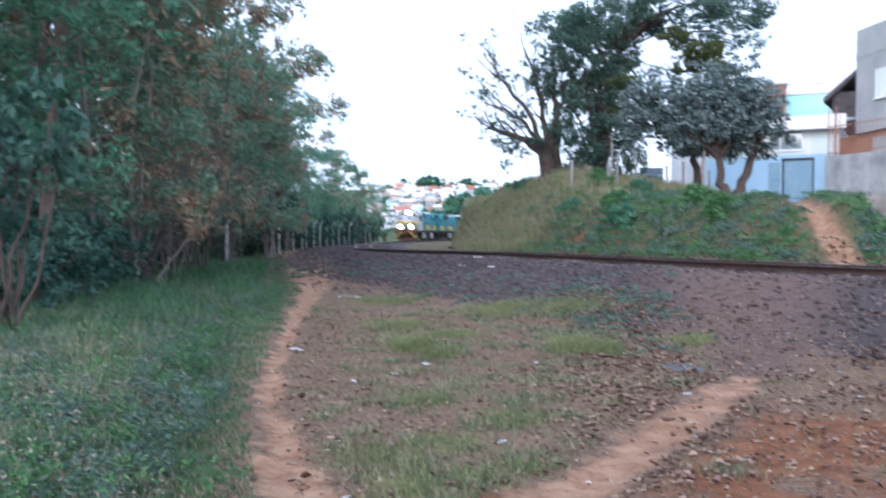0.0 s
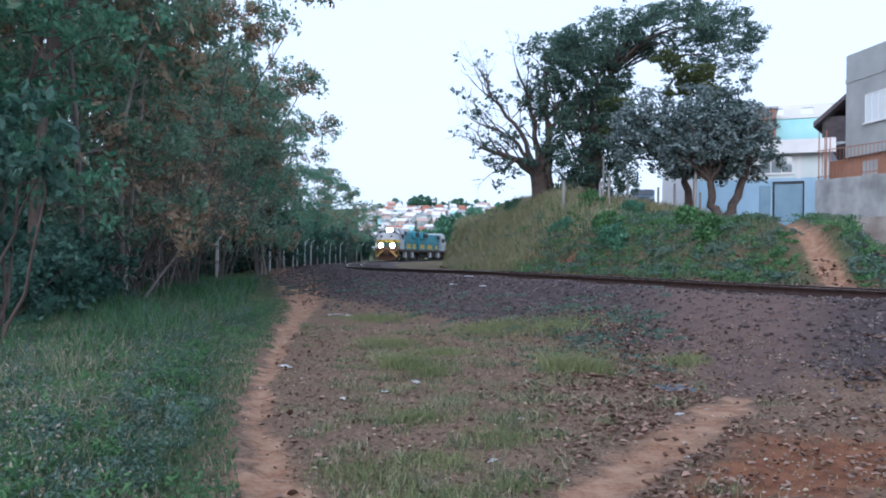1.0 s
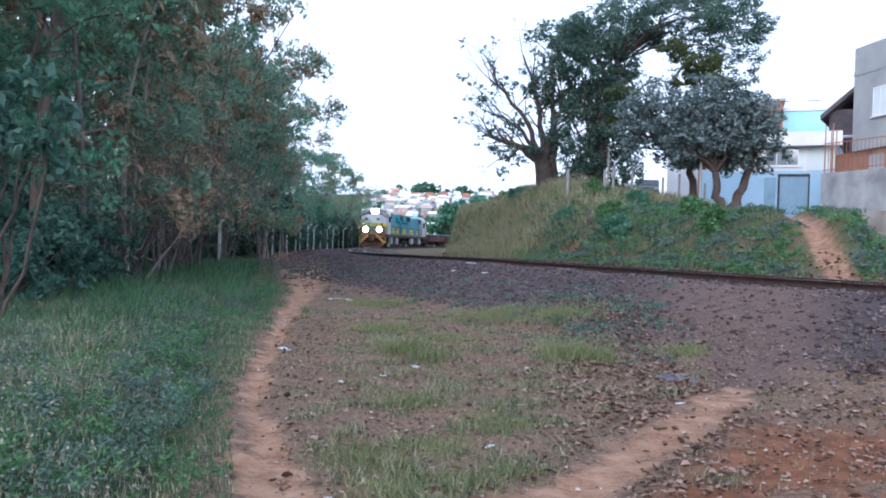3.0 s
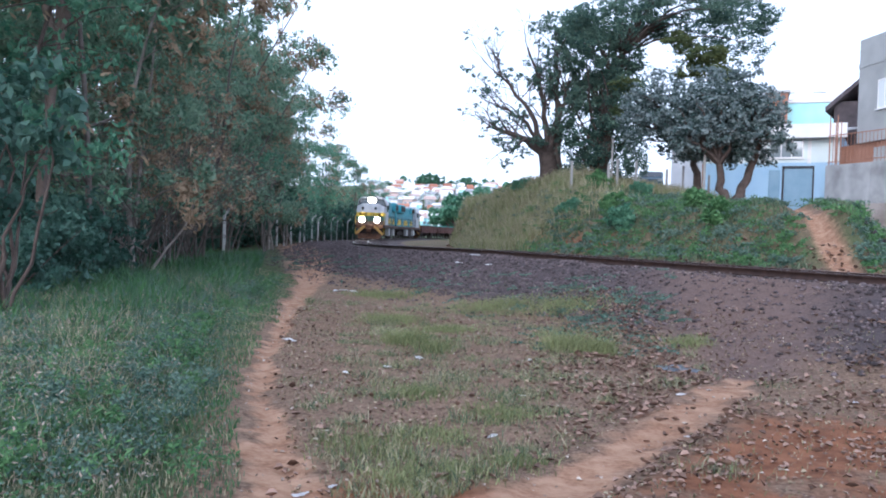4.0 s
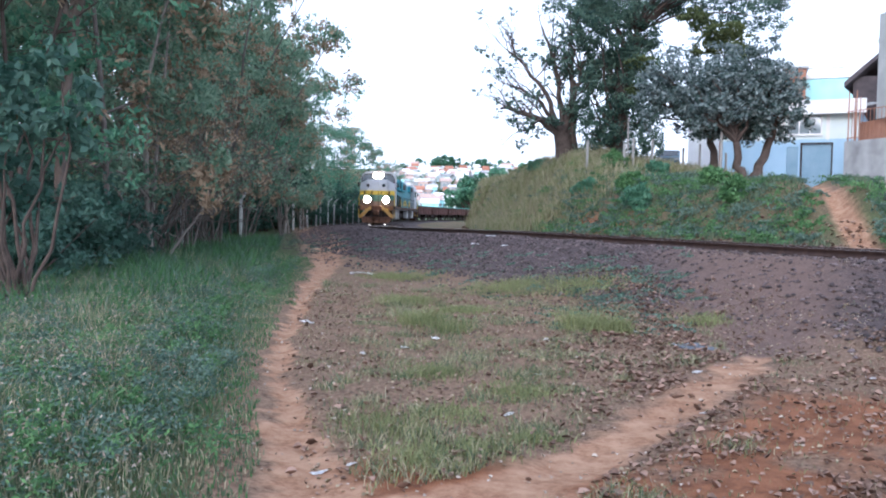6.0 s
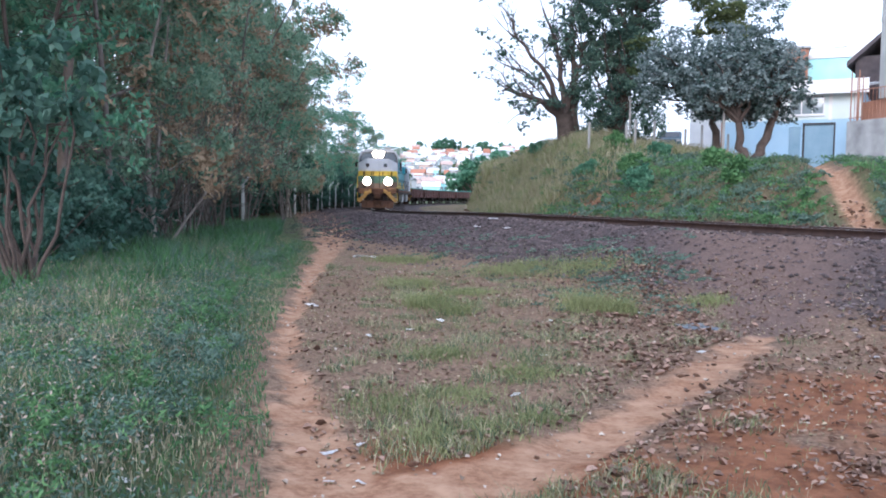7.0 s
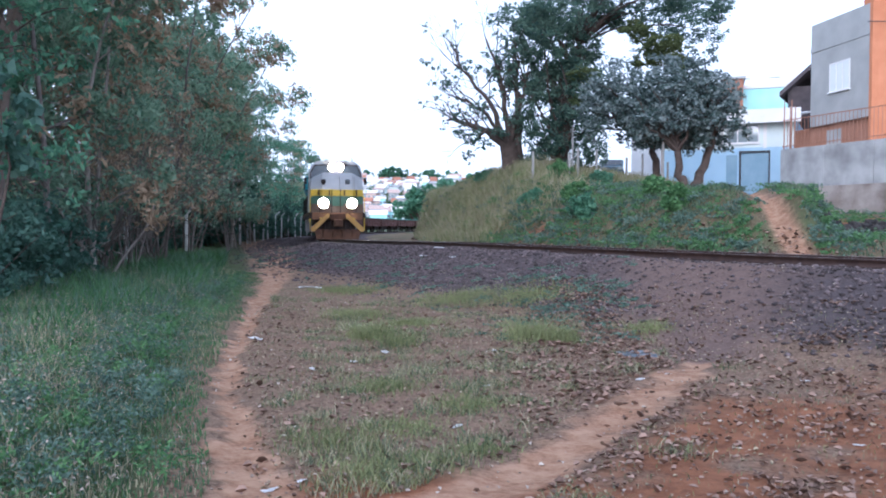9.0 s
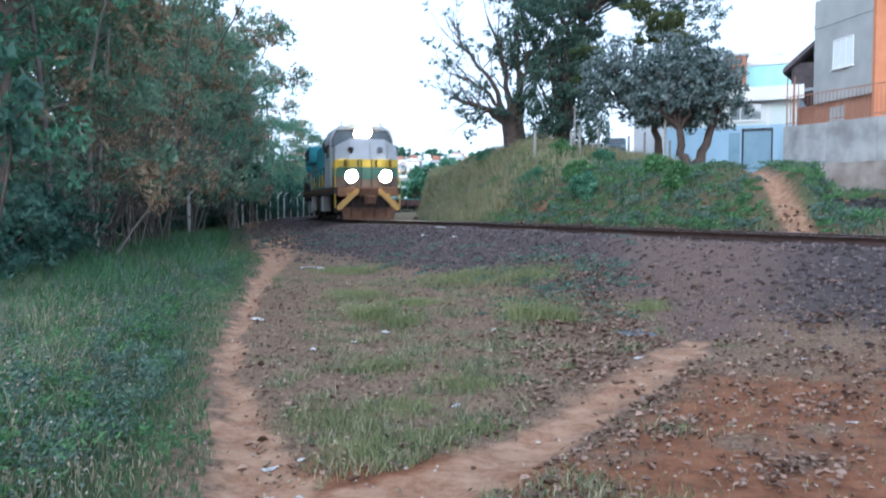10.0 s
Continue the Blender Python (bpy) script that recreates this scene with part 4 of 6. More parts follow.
def build_wood():
    """The wood along the fence: a broken front row, deeper rows behind it."""
    kinds = [wood_tree(11, 12.5, M_GREYBARK, M_LEAF, 8600, 0.6, 2.9, low=0.12), wood_tree(12, 13.5, M_BARK, M_LEAF_B, 9400, 0.05, 3.1, low=0.1), wood_tree(13, 10.5, M_PALEBARK, M_LEAF, 7600, 0.8, 2.6), wood_tree(14, 14.0, M_GREYBARK, M_LEAF, 9000, 0.35, 3.1, low=0.14), wood_tree(15, 8.5, M_PALEBARK, M_LEAF, 10000, 0.1, 2.3, low=0.12)]
    label = ("slender woodland tree with dull green and brown withered foliage", "tall dark green woodland tree beside the grass", "pale-barked woodland tree with many withered brown leaves", "tall leafy woodland tree in the shade of others", "small pale-stemmed woodland tree at the edge")
    rd = random.Random(21)
    first = {}

    def put(k, x, y, s=1.0):
        m = pose(x, y, zat(x, y) - 0.05, 0, 0, rd.uniform(0, 360)) @ Matrix.Diagonal((s, s, s * rd.uniform(0.95, 1.08), 1))
        if k not in first:
            first[k] = plant("woodland_tree", kinds[k], m, label[k], "tree", "trees of the wood")
        else:
            copy_thing(first[k], Matrix.Identity(4)).matrix_basis = m
    edge = lambda y: -10.2 - 0.115 * (y - 24)
    y = 17.0
    while y < 76:
        put(rd.choice((0, 1, 2, 3, 0, 4)), edge(y) + rd.uniform(-1.2, 0.7), y, rd.uniform(0.9, 1.15))
        y += rd.uniform(2.2, 4.6) * (1 + 0.012 * (y - 17))
    for row in range(1, 3):
        y = 14.0 + row * 1.2
        while y < 84:
            put(rd.choice((0, 1, 3, 1, 3)), edge(y) - 2.6 * row + rd.uniform(-1.0, 1.0), y, rd.uniform(0.95, 1.2))
            y += rd.uniform(4.4, 7.6) * (1 + 0.012 * (y - 17))
    for x, y, k, s in ((-15.5, 88, 1, 0.72), (-13.2, 96, 3, 0.66), (-17.5, 101, 0, 0.85), (-14.5, 108, 1, 0.6), (-19, 112, 3, 0.9), (-15.5, 120, 0, 0.7), (-12.5, 116, 1, 0.5), (-21, 94, 1, 0.95)):
        put(k, x, y, s)
    # low shrubs that close the wood's floor
    rs2, rd2 = np.random.RandomState(23), random.Random(23)
    cl = [Vector((rd2.gauss(0, 0.8), rd2.gauss(0, 0.8), rd2.uniform(0.3, 2.3))) for k in range(16)]
    tr = shaded(tubes([limb_to(rd2, (rd2.uniform(-0.3, 0.3), rd2.uniform(-0.3, 0.3), -0.1), c, 0.03, 0.008, 0.1, 4) for c in cl], 5), M_BARK, True)
    cr = leaf_mesh("crown", rs2, clump_points(rs2, cl, [170] * 16, [0.7] * 16, [0.55] * 16), 0.2, 0.1, M_LEAF_BIG, hang=0.3)
    one = None
    for row, (off, gap, lo, hi) in enumerate(((-3.4, 3.4, 0.5, 0.9), (-6.5, 2.0, 0.9, 1.4), (-9.5, 2.0, 1.2, 1.9), (-12.5, 2.4, 1.6, 2.4))):
        y = 12.0 + row
        while y < 126:
            x, s = edge(y) + off + rd.uniform(-0.8, 0.8), rd.uniform(lo, hi)
            m = pose(x, y, zat(x, y), 0, 0, rd.uniform(0, 360)) @ Matrix.Diagonal((s, s, s, 1))
            if one is None:
                one = plant("understory_shrub", (tr, cr), m, "dark green shrub under the woodland trees", "shrub", "shrubs in the wood")
            else:
                copy_thing(one, Matrix.Identity(4)).matrix_basis = m
            y += gap * rd.uniform(0.7, 1.3) * (1 + 0.012 * (y - 12))
    for x, y, s in ((-9.9, 19.6, 0.95), (-9.2, 17.6, 0.8), (-8.7, 15.9, 0.7), (-10.7, 22.3, 0.9), (-9.9, 21.0, 0.7), (-8.1, 14.6, 0.6)):
        copy_thing(one, Matrix.Identity(4)).matrix_basis = pose(x, y, zat(x, y), 0, 0, rd.uniform(0, 360)) @ Matrix.Diagonal((s, s, s, 1))
    y = 55.0
    while y < 124:
        x, s = fence_x(y) - rd.uniform(1.2, 3.0), rd.uniform(1.0, 1.6)
        copy_thing(one, Matrix.Identity(4)).matrix_basis = pose(x, y, zat(x, y), 0, 0, rd.uniform(0, 360)) @ Matrix.Diagonal((s, s, s * 1.15, 1))
        y += rd.uniform(1.3, 2.4)
    return kinds


WOOD_KINDS = build_wood()


def build_old_tree():
    """One stout old tree that leans out of the wood's edge."""
    rd, rs = random.Random(131), np.random.RandomState(131)
    x, y = -10.2, 20.0
    t = empty("old_tree", "stout forked tree with bare brown trunk at the wood's edge", "tree", at=pose(x, y, zat(x, y) - 0.1))
    trunk = [(Vector((-0.1 + 0.06 * k + 0.03 * math.sin(k * 1.3), 0.04 * math.sin(k), 0.85 * k)), 0.155 - 0.009 * k) for k in range(8)]
    paths, cl = [trunk], []
    fork = trunk[-1][0]
    for e in ((0.1, 0.4, 10.2), (1.9, -0.2, 8.3), (-1.4, 0.5, 8.6), (0.8, 0.9, 9.6)):
        pts = limb_to(rd, fork - Vector((0, 0, 0.15)), e, 0.12, 0.05, 0.2, 8)
        paths.append(pts)
        for k in range(6):
            b, br = pts[rd.randint(3, 8)]
            q = b + Vector((rd.gauss(0, 0.9), rd.gauss(0, 0.9), rd.gauss(0.4, 0.6)))
            paths.append(limb_to(rd, b, q, br * 0.5, 0.01, 0.1, 5))
            cl.append(q)
    mesh_part("trunk", shaded(tubes(paths, 9), M_OLDBARK, True), t, "stout brown trunk")
    mesh_part("crown", leaf_mesh("crown", rs, clump_points(rs, cl, [200] * len(cl), [0.7] * len(cl), [0.5] * len(cl)), 0.19, 0.08, M_LEAF, hang=0.4), t)


build_old_tree()


def build_dead_shrubs():
    """Grey twiggy undergrowth with a few withered leaves before the trunks."""
    rd, rs = random.Random(97), np.random.RandomState(97)
    paths, tips = [], []
    for k in range(9):
        a = rd.uniform(0, 6.283)
        d = Vector((math.cos(a) * 0.5, math.sin(a) * 0.5, 1)).normalized()
        grow(rd, Vector((rd.uniform(-0.5, 0.5), rd.uniform(-0.5, 0.5), -0.1)), d, rd.uniform(2.2, 3.2), 0.045, 3, paths, tips, 0.6, 0.08, 3, 0.74, 0.25)
    trunk = shaded(tubes(paths, 5), M_GREYBARK, True)
    pick = [p for p in tips if rd.random() < 0.07]
    crown = leaf_mesh("crown", rs, clump_points(rs, pick, [14] * len(pick), [0.3] * len(pick), [0.3] * len(pick)), 0.16, 0.07, M_LEAF_DRY, hang=0.6)
    first = None
    for x, y, s in ((-10.1, 27.5, 0.9), (-11.6, 30.5, 1.0), (-9.6, 25.0, 0.75), (-11.4, 33.5, 0.95)):
        m = pose(x, y, zat(x, y), 0, 0, rd.uniform(0, 360)) @ Matrix.Scale(s, 4)
        if first is None:
            first = plant("dead_shrub", (trunk, crown), m, "grey twiggy half-dead shrub with withered brown leaves", "shrub", "dead shrubs at the wood")
        else:
            copy_thing(first, Matrix.Identity(4)).matrix_basis = m


build_dead_shrubs()


def build_broadleaf():
    """A large-leaved shrub at the edge of the grass, close to the camera's left."""
    rs, rd = np.random.RandomState(5), random.Random(5)
    x, y = -6.75, 12.3
    sh = empty("broadleaf_shrub", "tall shrub with large bluish-green leaves at the wood's edge", "shrub", at=pose(x, y, zat(x, y) - 0.05))
    paths, cl = [], []
    for k in range(14):
        a = rd.uniform(0, 6.283)
        e = Vector((math.cos(a) * rd.uniform(0.3, 1.2), math.sin(a) * rd.uniform(0.3, 1.2), rd.uniform(1.9, 3.5)))
        paths.append(limb_to(rd, (rd.uniform(-0.1, 0.1), rd.uniform(-0.1, 0.1), 0), e, 0.035, 0.01, 0.1))
        cl.append(e)
    mesh_part("trunk", shaded(tubes(paths, 6), M_BARK, True), sh)
    pts = clump_points(rs, cl, [110] * len(cl), [0.55] * len(cl), [0.55] * len(cl))
    mesh_part("crown", leaf_mesh("crown", rs, pts, 0.2, 0.12, M_LEAF_BIG, up=0.3, hang=0.7), sh, "large bluish-green leaves")


build_broadleaf()


def build_umbrella_tree():
    rd, rs = random.Random(31), np.random.RandomState(31)
    bx, by = 6.2, 45.5
    z0 = zat(bx, by)
    t = empty("umbrella_tree", "huge spreading tree with a flat dark green crown on the bank", "tree", at=pose(bx, by, z0 - 0.1))
    paths, cl, n, rx, rz = [], [], [], [], []
    trunk = [(Vector((0, 0, 0)), 0.42), (Vector((0.1, 0, 1.5)), 0.34), (Vector((0.3, 0.1, 3.2)), 0.3), (Vector((0.7, 0, 5.0)), 0.26), (Vector((0.9, 0, 6.6)), 0.2)]
    paths.append(trunk)
    fork = trunk[-1][0]
    def dome(x):
        return 10.0 - (1.7 if x > 3.3 else 2.4) * ((x - 3.3) / 6.2) ** 2

    # thin layered plates of the wide crown
    for k in range(120):
        x = rd.uniform(-1.9, 8.4)
        y = rd.uniform(-4.6, 4.6) * math.sqrt(max(0.05, 1 - ((x - 3.2) / 6.4) ** 2))
        c = Vector((x, y, dome(x) - 0.035 * y * y - rd.choice((0.1, 0.3, 0.5, 0.8, 1.1, 1.5, 1.9))))
        if k % 4 == 0:
            paths.append(limb_to(rd, fork if x > 0 else trunk[3][0], c - Vector((0, 0, 0.1)), 0.07, 0.015, 0.9))
        cl.append(c), n.append(rd.randint(230, 360)), rx.append(rd.uniform(0.55, 1.0)), rz.append(rd.uniform(0.32, 0.55))
    # dense old growth round the trunk
    for k in range(78):
        a, r = rd.uniform(0, 6.283), math.sqrt(rd.uniform(0, 1))
        z = rd.uniform(0.3, 8.2)
        c = Vector((-0.1 + 2.3 * r * math.cos(a) - 0.06 * (z - 4), 1.9 * r * math.sin(a), z))
        cl.append(c), n.append(rd.randint(380, 520)), rx.append(rd.uniform(0.5, 0.85)), rz.append(rd.uniform(0.4, 0.7))
        paths.append(limb_to(rd, trunk[rd.randint(0, 3)][0], c, 0.06, 0.012, 0.2))
    mesh_part("trunk", shaded(tubes(paths, 7), M_BARK, True), t)
    mesh_part("crown", leaf_mesh("crown", rs, clump_points(rs, cl, n, rx, rz), 0.15, 0.075, M_LEAF_UMB, up=0.3), t, "flat layered dark green foliage")
    # yellowish lower boughs
    low, ln, lx, lz = [], [], [], []
    for k in range(18):
        c = Vector((rd.uniform(2.9, 6.5), rd.uniform(-2.5, 2.5), rd.uniform(5.7, 7.4))) if k < 14 else Vector((rd.uniform(0.4, 1.9), rd.uniform(-2.0, -0.6), rd.uniform(3.6, 5.4)))
        low.append(c), ln.append(320), lx.append(rd.uniform(0.5, 0.9)), lz.append(rd.uniform(0.25, 0.45))
    mesh_part("lower_bough", leaf_mesh("lower_bough", rs, clump_points(rs, low, ln, lx, lz), 0.19, 0.1, M_LEAF_OLIVE, up=0.3), t, "yellowish-green lower bough")


def build_bare_tree():
    rd, rs = random.Random(47), np.random.RandomState(47)
    bx, by = 3.75, 46.3
    t = empty("half_bare_tree", "old half-bare tree with crooked grey limbs and few leaves", "tree", at=pose(bx, by, zat(bx, by) - 0.15) @ Matrix.Scale(1.16, 4))
    paths, tips = [], []
    trunk = [(Vector((0, 0, -0.2)), 0.62), (Vector((-0.02, 0, 0.35)), 0.46), (Vector((-0.08, 0, 0.9)), 0.42), (Vector((-0.18, 0, 1.45)), 0.4)]
    paths.append(trunk)
    paths.append([(Vector((0.35, 0.1, -0.2)), 0.35), (Vector((0.3, 0.1, 0.8)), 0.26), (Vector((0.2, 0.05, 1.5)), 0.24), (Vector((0.35, 0, 2.6)), 0.18)])
    top = trunk[-1][0]
    limbs = []
    for e, r, sag in (((-3.0, 0.3, 2.55), 0.2, 0.35), ((-2.7, -0.5, 5.0), 0.15, 0.3), ((-1.2, 0.4, 6.3), 0.16, 0.2), ((0.1, 0.2, 6.0), 0.15, 0.1), ((-1.9, -0.9, 1.3), 0.1, 0.7), ((-2.3, 0.8, 3.6), 0.12, 0.4), ((0.6, -0.6, 4.6), 0.13, 0.2), ((-0.6, -0.7, 4.4), 0.12, 0.2)):
        pts = limb_to(rd, top - Vector((0, 0, 0.15)), e, r, 0.045, sag, 9)
        paths.append(pts)
        limbs.append(pts)
        for k in range(7):
            b, br = pts[rd.randint(4, 9)]
            d = (Vector(e) - top).normalized() + Vector((rd.gauss(0, 0.6), rd.gauss(0, 0.6), rd.gauss(0.15, 0.5)))
            grow(rd, b, d.normalized(), rd.uniform(0.7, 1.5), br * 0.55, 2, paths, tips, 0.75, 0.05, 3, 0.68, 0.3)
    mesh_part("trunk", shaded(tubes(paths, 6), M_BARK, True), t, "crooked grey-brown trunk and limbs")
    pick = [p for p in tips if rd.random() < (0.12 if p.x > -0.9 else 0.025)]
    pick += [Vector((rd.gauss(-1.7, 0.45), rd.gauss(-0.6, 0.4), rd.gauss(1.5, 0.35))) for k in range(16)]
    pick += [Vector((rd.gauss(cx, 0.4), rd.gauss(0, 0.5), rd.gauss(cz, 0.25))) for cx, cz in ((-1.5, 3.1), (-1.9, 4.9), (-0.3, 3.8), (0.1, 2.8)) for k in range(9)]
    pts = clump_points(rs, pick, [24] * len(pick), [0.26] * len(pick), [0.2] * len(pick))
    mesh_part("crown", leaf_mesh("crown", rs, pts, 0.15, 0.08, M_LEAF_UMB), t, "sparse dark leaves")


def build_silvery_tree(seed, bx, by, stems, wide, tall, lift, label):
    rd, rs = random.Random(seed), np.random.RandomState(seed)
    t = empty("garden_tree", label, "tree", "silvery trees on the bank", at=pose(bx, by, zat(bx, by) - 0.1))
    paths, cl, n, rx, rz = [], [], [], [], []
    forks = []
    for dx, dz in stems:
        e = Vector((dx, rd.uniform(-0.3, 0.3), dz))
        paths.append(limb_to(rd, (0, 0, 0), e, 0.22, 0.14, -0.25))
        forks.append(e)
    for k in range(58):
        a, r = rd.uniform(0, 6.283), rd.uniform(0, 1) ** 0.5
        c = Vector((wide[0] + wide[1] * r * math.cos(a), wide[1] * 0.75 * r * math.sin(a), lift + rd.uniform(0, tall) * (1 - 0.45 * r * r)))
        f = min(forks, key=lambda q: (q - c).length)
        paths.append(limb_to(rd, f, c, 0.08, 0.015, 0.2))
        cl.append(c), n.append(270), rx.append(rd.uniform(0.5, 0.85)), rz.append(rd.uniform(0.35, 0.62))
    mesh_part("trunk", shaded(tubes(paths, 7), M_BARK, True), t)
    mesh_part("crown", leaf_mesh("crown", rs, clump_points(rs, cl, n, rx, rz), 0.17, 0.1, M_LEAF_JAC, up=0.45), t, "silvery grey-green foliage")


build_umbrella_tree()
build_bare_tree()
build_silvery_tree(51, 10.2, 35.8, ((-0.55, 1.7), (1.0, 2.5)), (-0.2, 2.1), 3.7, 2.1, "small garden tree with a forked trunk and silvery foliage")
build_silvery_tree(52, 9.3, 38.5, ((0.1, 2.0),), (-0.5, 2.8), 4.1, 1.9, "rounded garden tree with dense silvery foliage")


# ---- grass, weeds, leaf litter ----
def scatter(rs, n, x0, x1, y0, y1):
    return rs.uniform(x0, x1, n), rs.uniform(y0, y1, n)


def stuff(name, me, label, category):
    return tagged(new(name, me), label, category, kind="stuff")


def roots(x, y):
    return np.stack([x, y, height(x, y)], 1)


def build_vegetation():
    rs = np.random.RandomState(77)
    # weedy grass left of the footpath
    x, y = scatter(rs, 420000, -13, -0.5, 2.5, 30)
    dens = np.clip(1.25 - y / 40, 0.35, 1)
    lp = left_of_path(x, y)
    lp = lp + 0.22 * wobble(x, y, 0.45, 3.0)
    k = (lp > 0.1) & (rs.rand(len(x)) < dens * np.clip(0.6 + lp * 0.9, 0, 1)) & (x > -0.75 * y - 1.5)
    x, y, lp = x[k], y[k], lp[k]
    hgt = 0.04 + 0.19 * smooth(0.2, 1.9, lp) + smooth(0.2, 1.5, lp) * (0.13 * wobble(x, y, 0.9) + 0.08 * wobble(x, y, 0.3, 4.0))
    hgt = np.maximum(hgt, 0.05)
    lush = rs.rand(len(x)) < 0.35 + 0.3 * wobble(x, y, 1.5, 5.0)
    straw = rs.rand(len(x)) < 0.2 + 0.24 * wobble(x, y, 1.0, 8.0) + 0.06 * smooth(6, 12, y)
    a = ~lush & ~straw
    stuff("weedy_grass", blade_mesh("weedy_grass", rs, roots(x[a], y[a]), hgt[a], 0.01, M_GRASS, 0.8), "dull green weedy grass beside the footpath", "grass")
    stuff("green_grass", blade_mesh("green_grass", rs, roots(x[lush], y[lush]), hgt[lush] * 1.05, 0.01, M_GRASS_LUSH, 0.6), "fresh green grass blades among the weeds", "grass")
    stuff("dry_grass", blade_mesh("dry_grass", rs, roots(x[straw], y[straw]), hgt[straw] * 1.25, 0.007, M_GRASS_DRY, 0.9), "dry straw stalks among the grass", "grass")
    # broad-leaved weeds
    x, y = scatter(rs, 230000, -11, -0.8, 2.8, 24)
    lp = left_of_path(x, y)
    k = (lp > 0.2) & (wobble(x, y, 0.7, 2.0) + rs.normal(size=len(x)) * 0.5 > 0.1) & (x > -0.75 * y - 1.5)
    x, y, lp = x[k], y[k], lp[k]
    p = roots(x, y)
    p[:, 2] += rs.uniform(0.03, 0.3, len(x)) * smooth(0.2, 1.4, lp)
    stuff("broad_weeds", leaf_mesh("broad_weeds", rs, p, 0.038, 0.016, M_WEED, up=0.3), "bluish-green broad-leaved weeds in the grass", "weeds")
    # lumpy clumps of taller weeds
    x, y = scatter(rs, 2300, -12, -1.2, 3.4, 24)
    k = (left_of_path(x, y) > 0.35 + 0.5 * rs.rand(len(x))) & (x > -0.75 * y - 1.2)
    c = roots(x[k], y[k])
    c[:, 2] += 0.14
    for name, some, material, label in (("weed_clumps", c[::2], M_WEED, "lumpy bluish-green weed clumps in the grass"), ("herb_clumps", c[1::2], M_BANKWEED, "leafy green herb clumps in the grass")):
        m = len(some)
        pts = clump_points(rs, some, [150] * m, rs.uniform(0.12, 0.4, m), rs.uniform(0.08, 0.22, m))
        pts[:, 2] = np.maximum(pts[:, 2], height(pts[:, 0], pts[:, 1]) + 0.02)
        stuff(name, leaf_mesh(name, rs, pts, 0.05, 0.015, material, up=0.1), label, "weeds")
    # brown seed heads and bare stalks standing over the grass
    x, y = scatter(rs, 60000, -12, -1.2, 3.5, 22)
    lp = left_of_path(x, y)
    k = (lp > 0.5) & (wobble(x, y, 1.3, 1.0) + 0.5 * rs.normal(size=len(x)) > 0.15) & (x > -0.75 * y - 1.5)
    p = roots(x[k], y[k])
    p[:, 2] += rs.uniform(0.14, 0.36, len(p)) * smooth(0.3, 1.4, lp[k])
    stuff("seed_heads", leaf_mesh("seed_heads", rs, p, 0.036, 0.012, M_SEED, hang=-0.6), "brown seed heads standing over the grass", "grass")
    # tall lush grass at the foot of the wood
    x, y = scatter(rs, 90000, -17, -3.0, 11, 44)
    d = -7.2 - 0.1 * (y - 24) - x
    k = (d > -1.3 + 0.9 * wobble(x, y, 1.4)) & (d < 4.5) & (left_of_path(x, y) > 1.3) & (rs.rand(len(x)) < 1.1 - y / 60)
    x, y = x[k], y[k]
    tone = rs.rand(len(x)) < 0.55 + 0.3 * wobble(x, y, 1.1, 6.0)
    hh = 0.5 + 0.2 * wobble(x, y, 0.8, 3.0)
    stuff("tall_grass", blade_mesh("tall_grass", rs, roots(x[tone], y[tone]), hh[tone], 0.022, M_GRASS_LUSH, 0.9), "tall lush green grass at the foot of the trees", "grass")
    stuff("tall_weeds", blade_mesh("tall_weeds", rs, roots(x[~tone], y[~tone]), hh[~tone] * 0.9, 0.02, M_WEED, 1.1), "tall dull green weeds at the foot of the trees", "weeds")
    # tufts and thin grass between the paths
    xs, ys, hs = [], [], []
    for cx, cy, r, hh in TUFTS:
        n = int(40 + 560 * r)
        xs.append(rs.normal(cx, r * 0.6, n)), ys.append(rs.normal(cy, r * 0.6, n)), hs.append(hh * rs.uniform(0.4, 1.25, n))
    x, y = scatter(rs, 20000, -6.5, 8.5, 3.2, 24)
    xs.append(x), ys.append(y), hs.append(np.full(len(x), 0.05))
    x, y, tall = np.concatenate(xs), np.concatenate(ys), np.concatenate(hs)
    u, h = around(x, y)
    k = (left_of_path(x, y) < -2.1 * np.interp(y, [p[1] for p in FOOTPATH], [p[2] for p in FOOTPATH]) - 0.03) & (near_line(x, y, SIDEPATH) > 1.5) & (near_line(x, y, CROSSING) > 0.8) & (u < -3.2)
    x, y, tall = x[k], y[k], tall[k]
    tone = rs.rand(len(x))
    for name, lo, hi, material, label in (("turf_tufts", 0.0, 0.4, M_GRASS, "thin dull green grass between the footpaths"), ("olive_tufts", 0.4, 0.68, M_GRASS_OLIVE, "thin olive grass between the footpaths"), ("dry_tufts", 0.68, 1.0, M_GRASS_DRY, "dry straw blades between the footpaths")):
        k = (tone >= lo) & (tone < hi)
        stuff(name, blade_mesh(name, rs, roots(x[k], y[k]), tall[k], 0.006, material, 1.5), label, "grass")
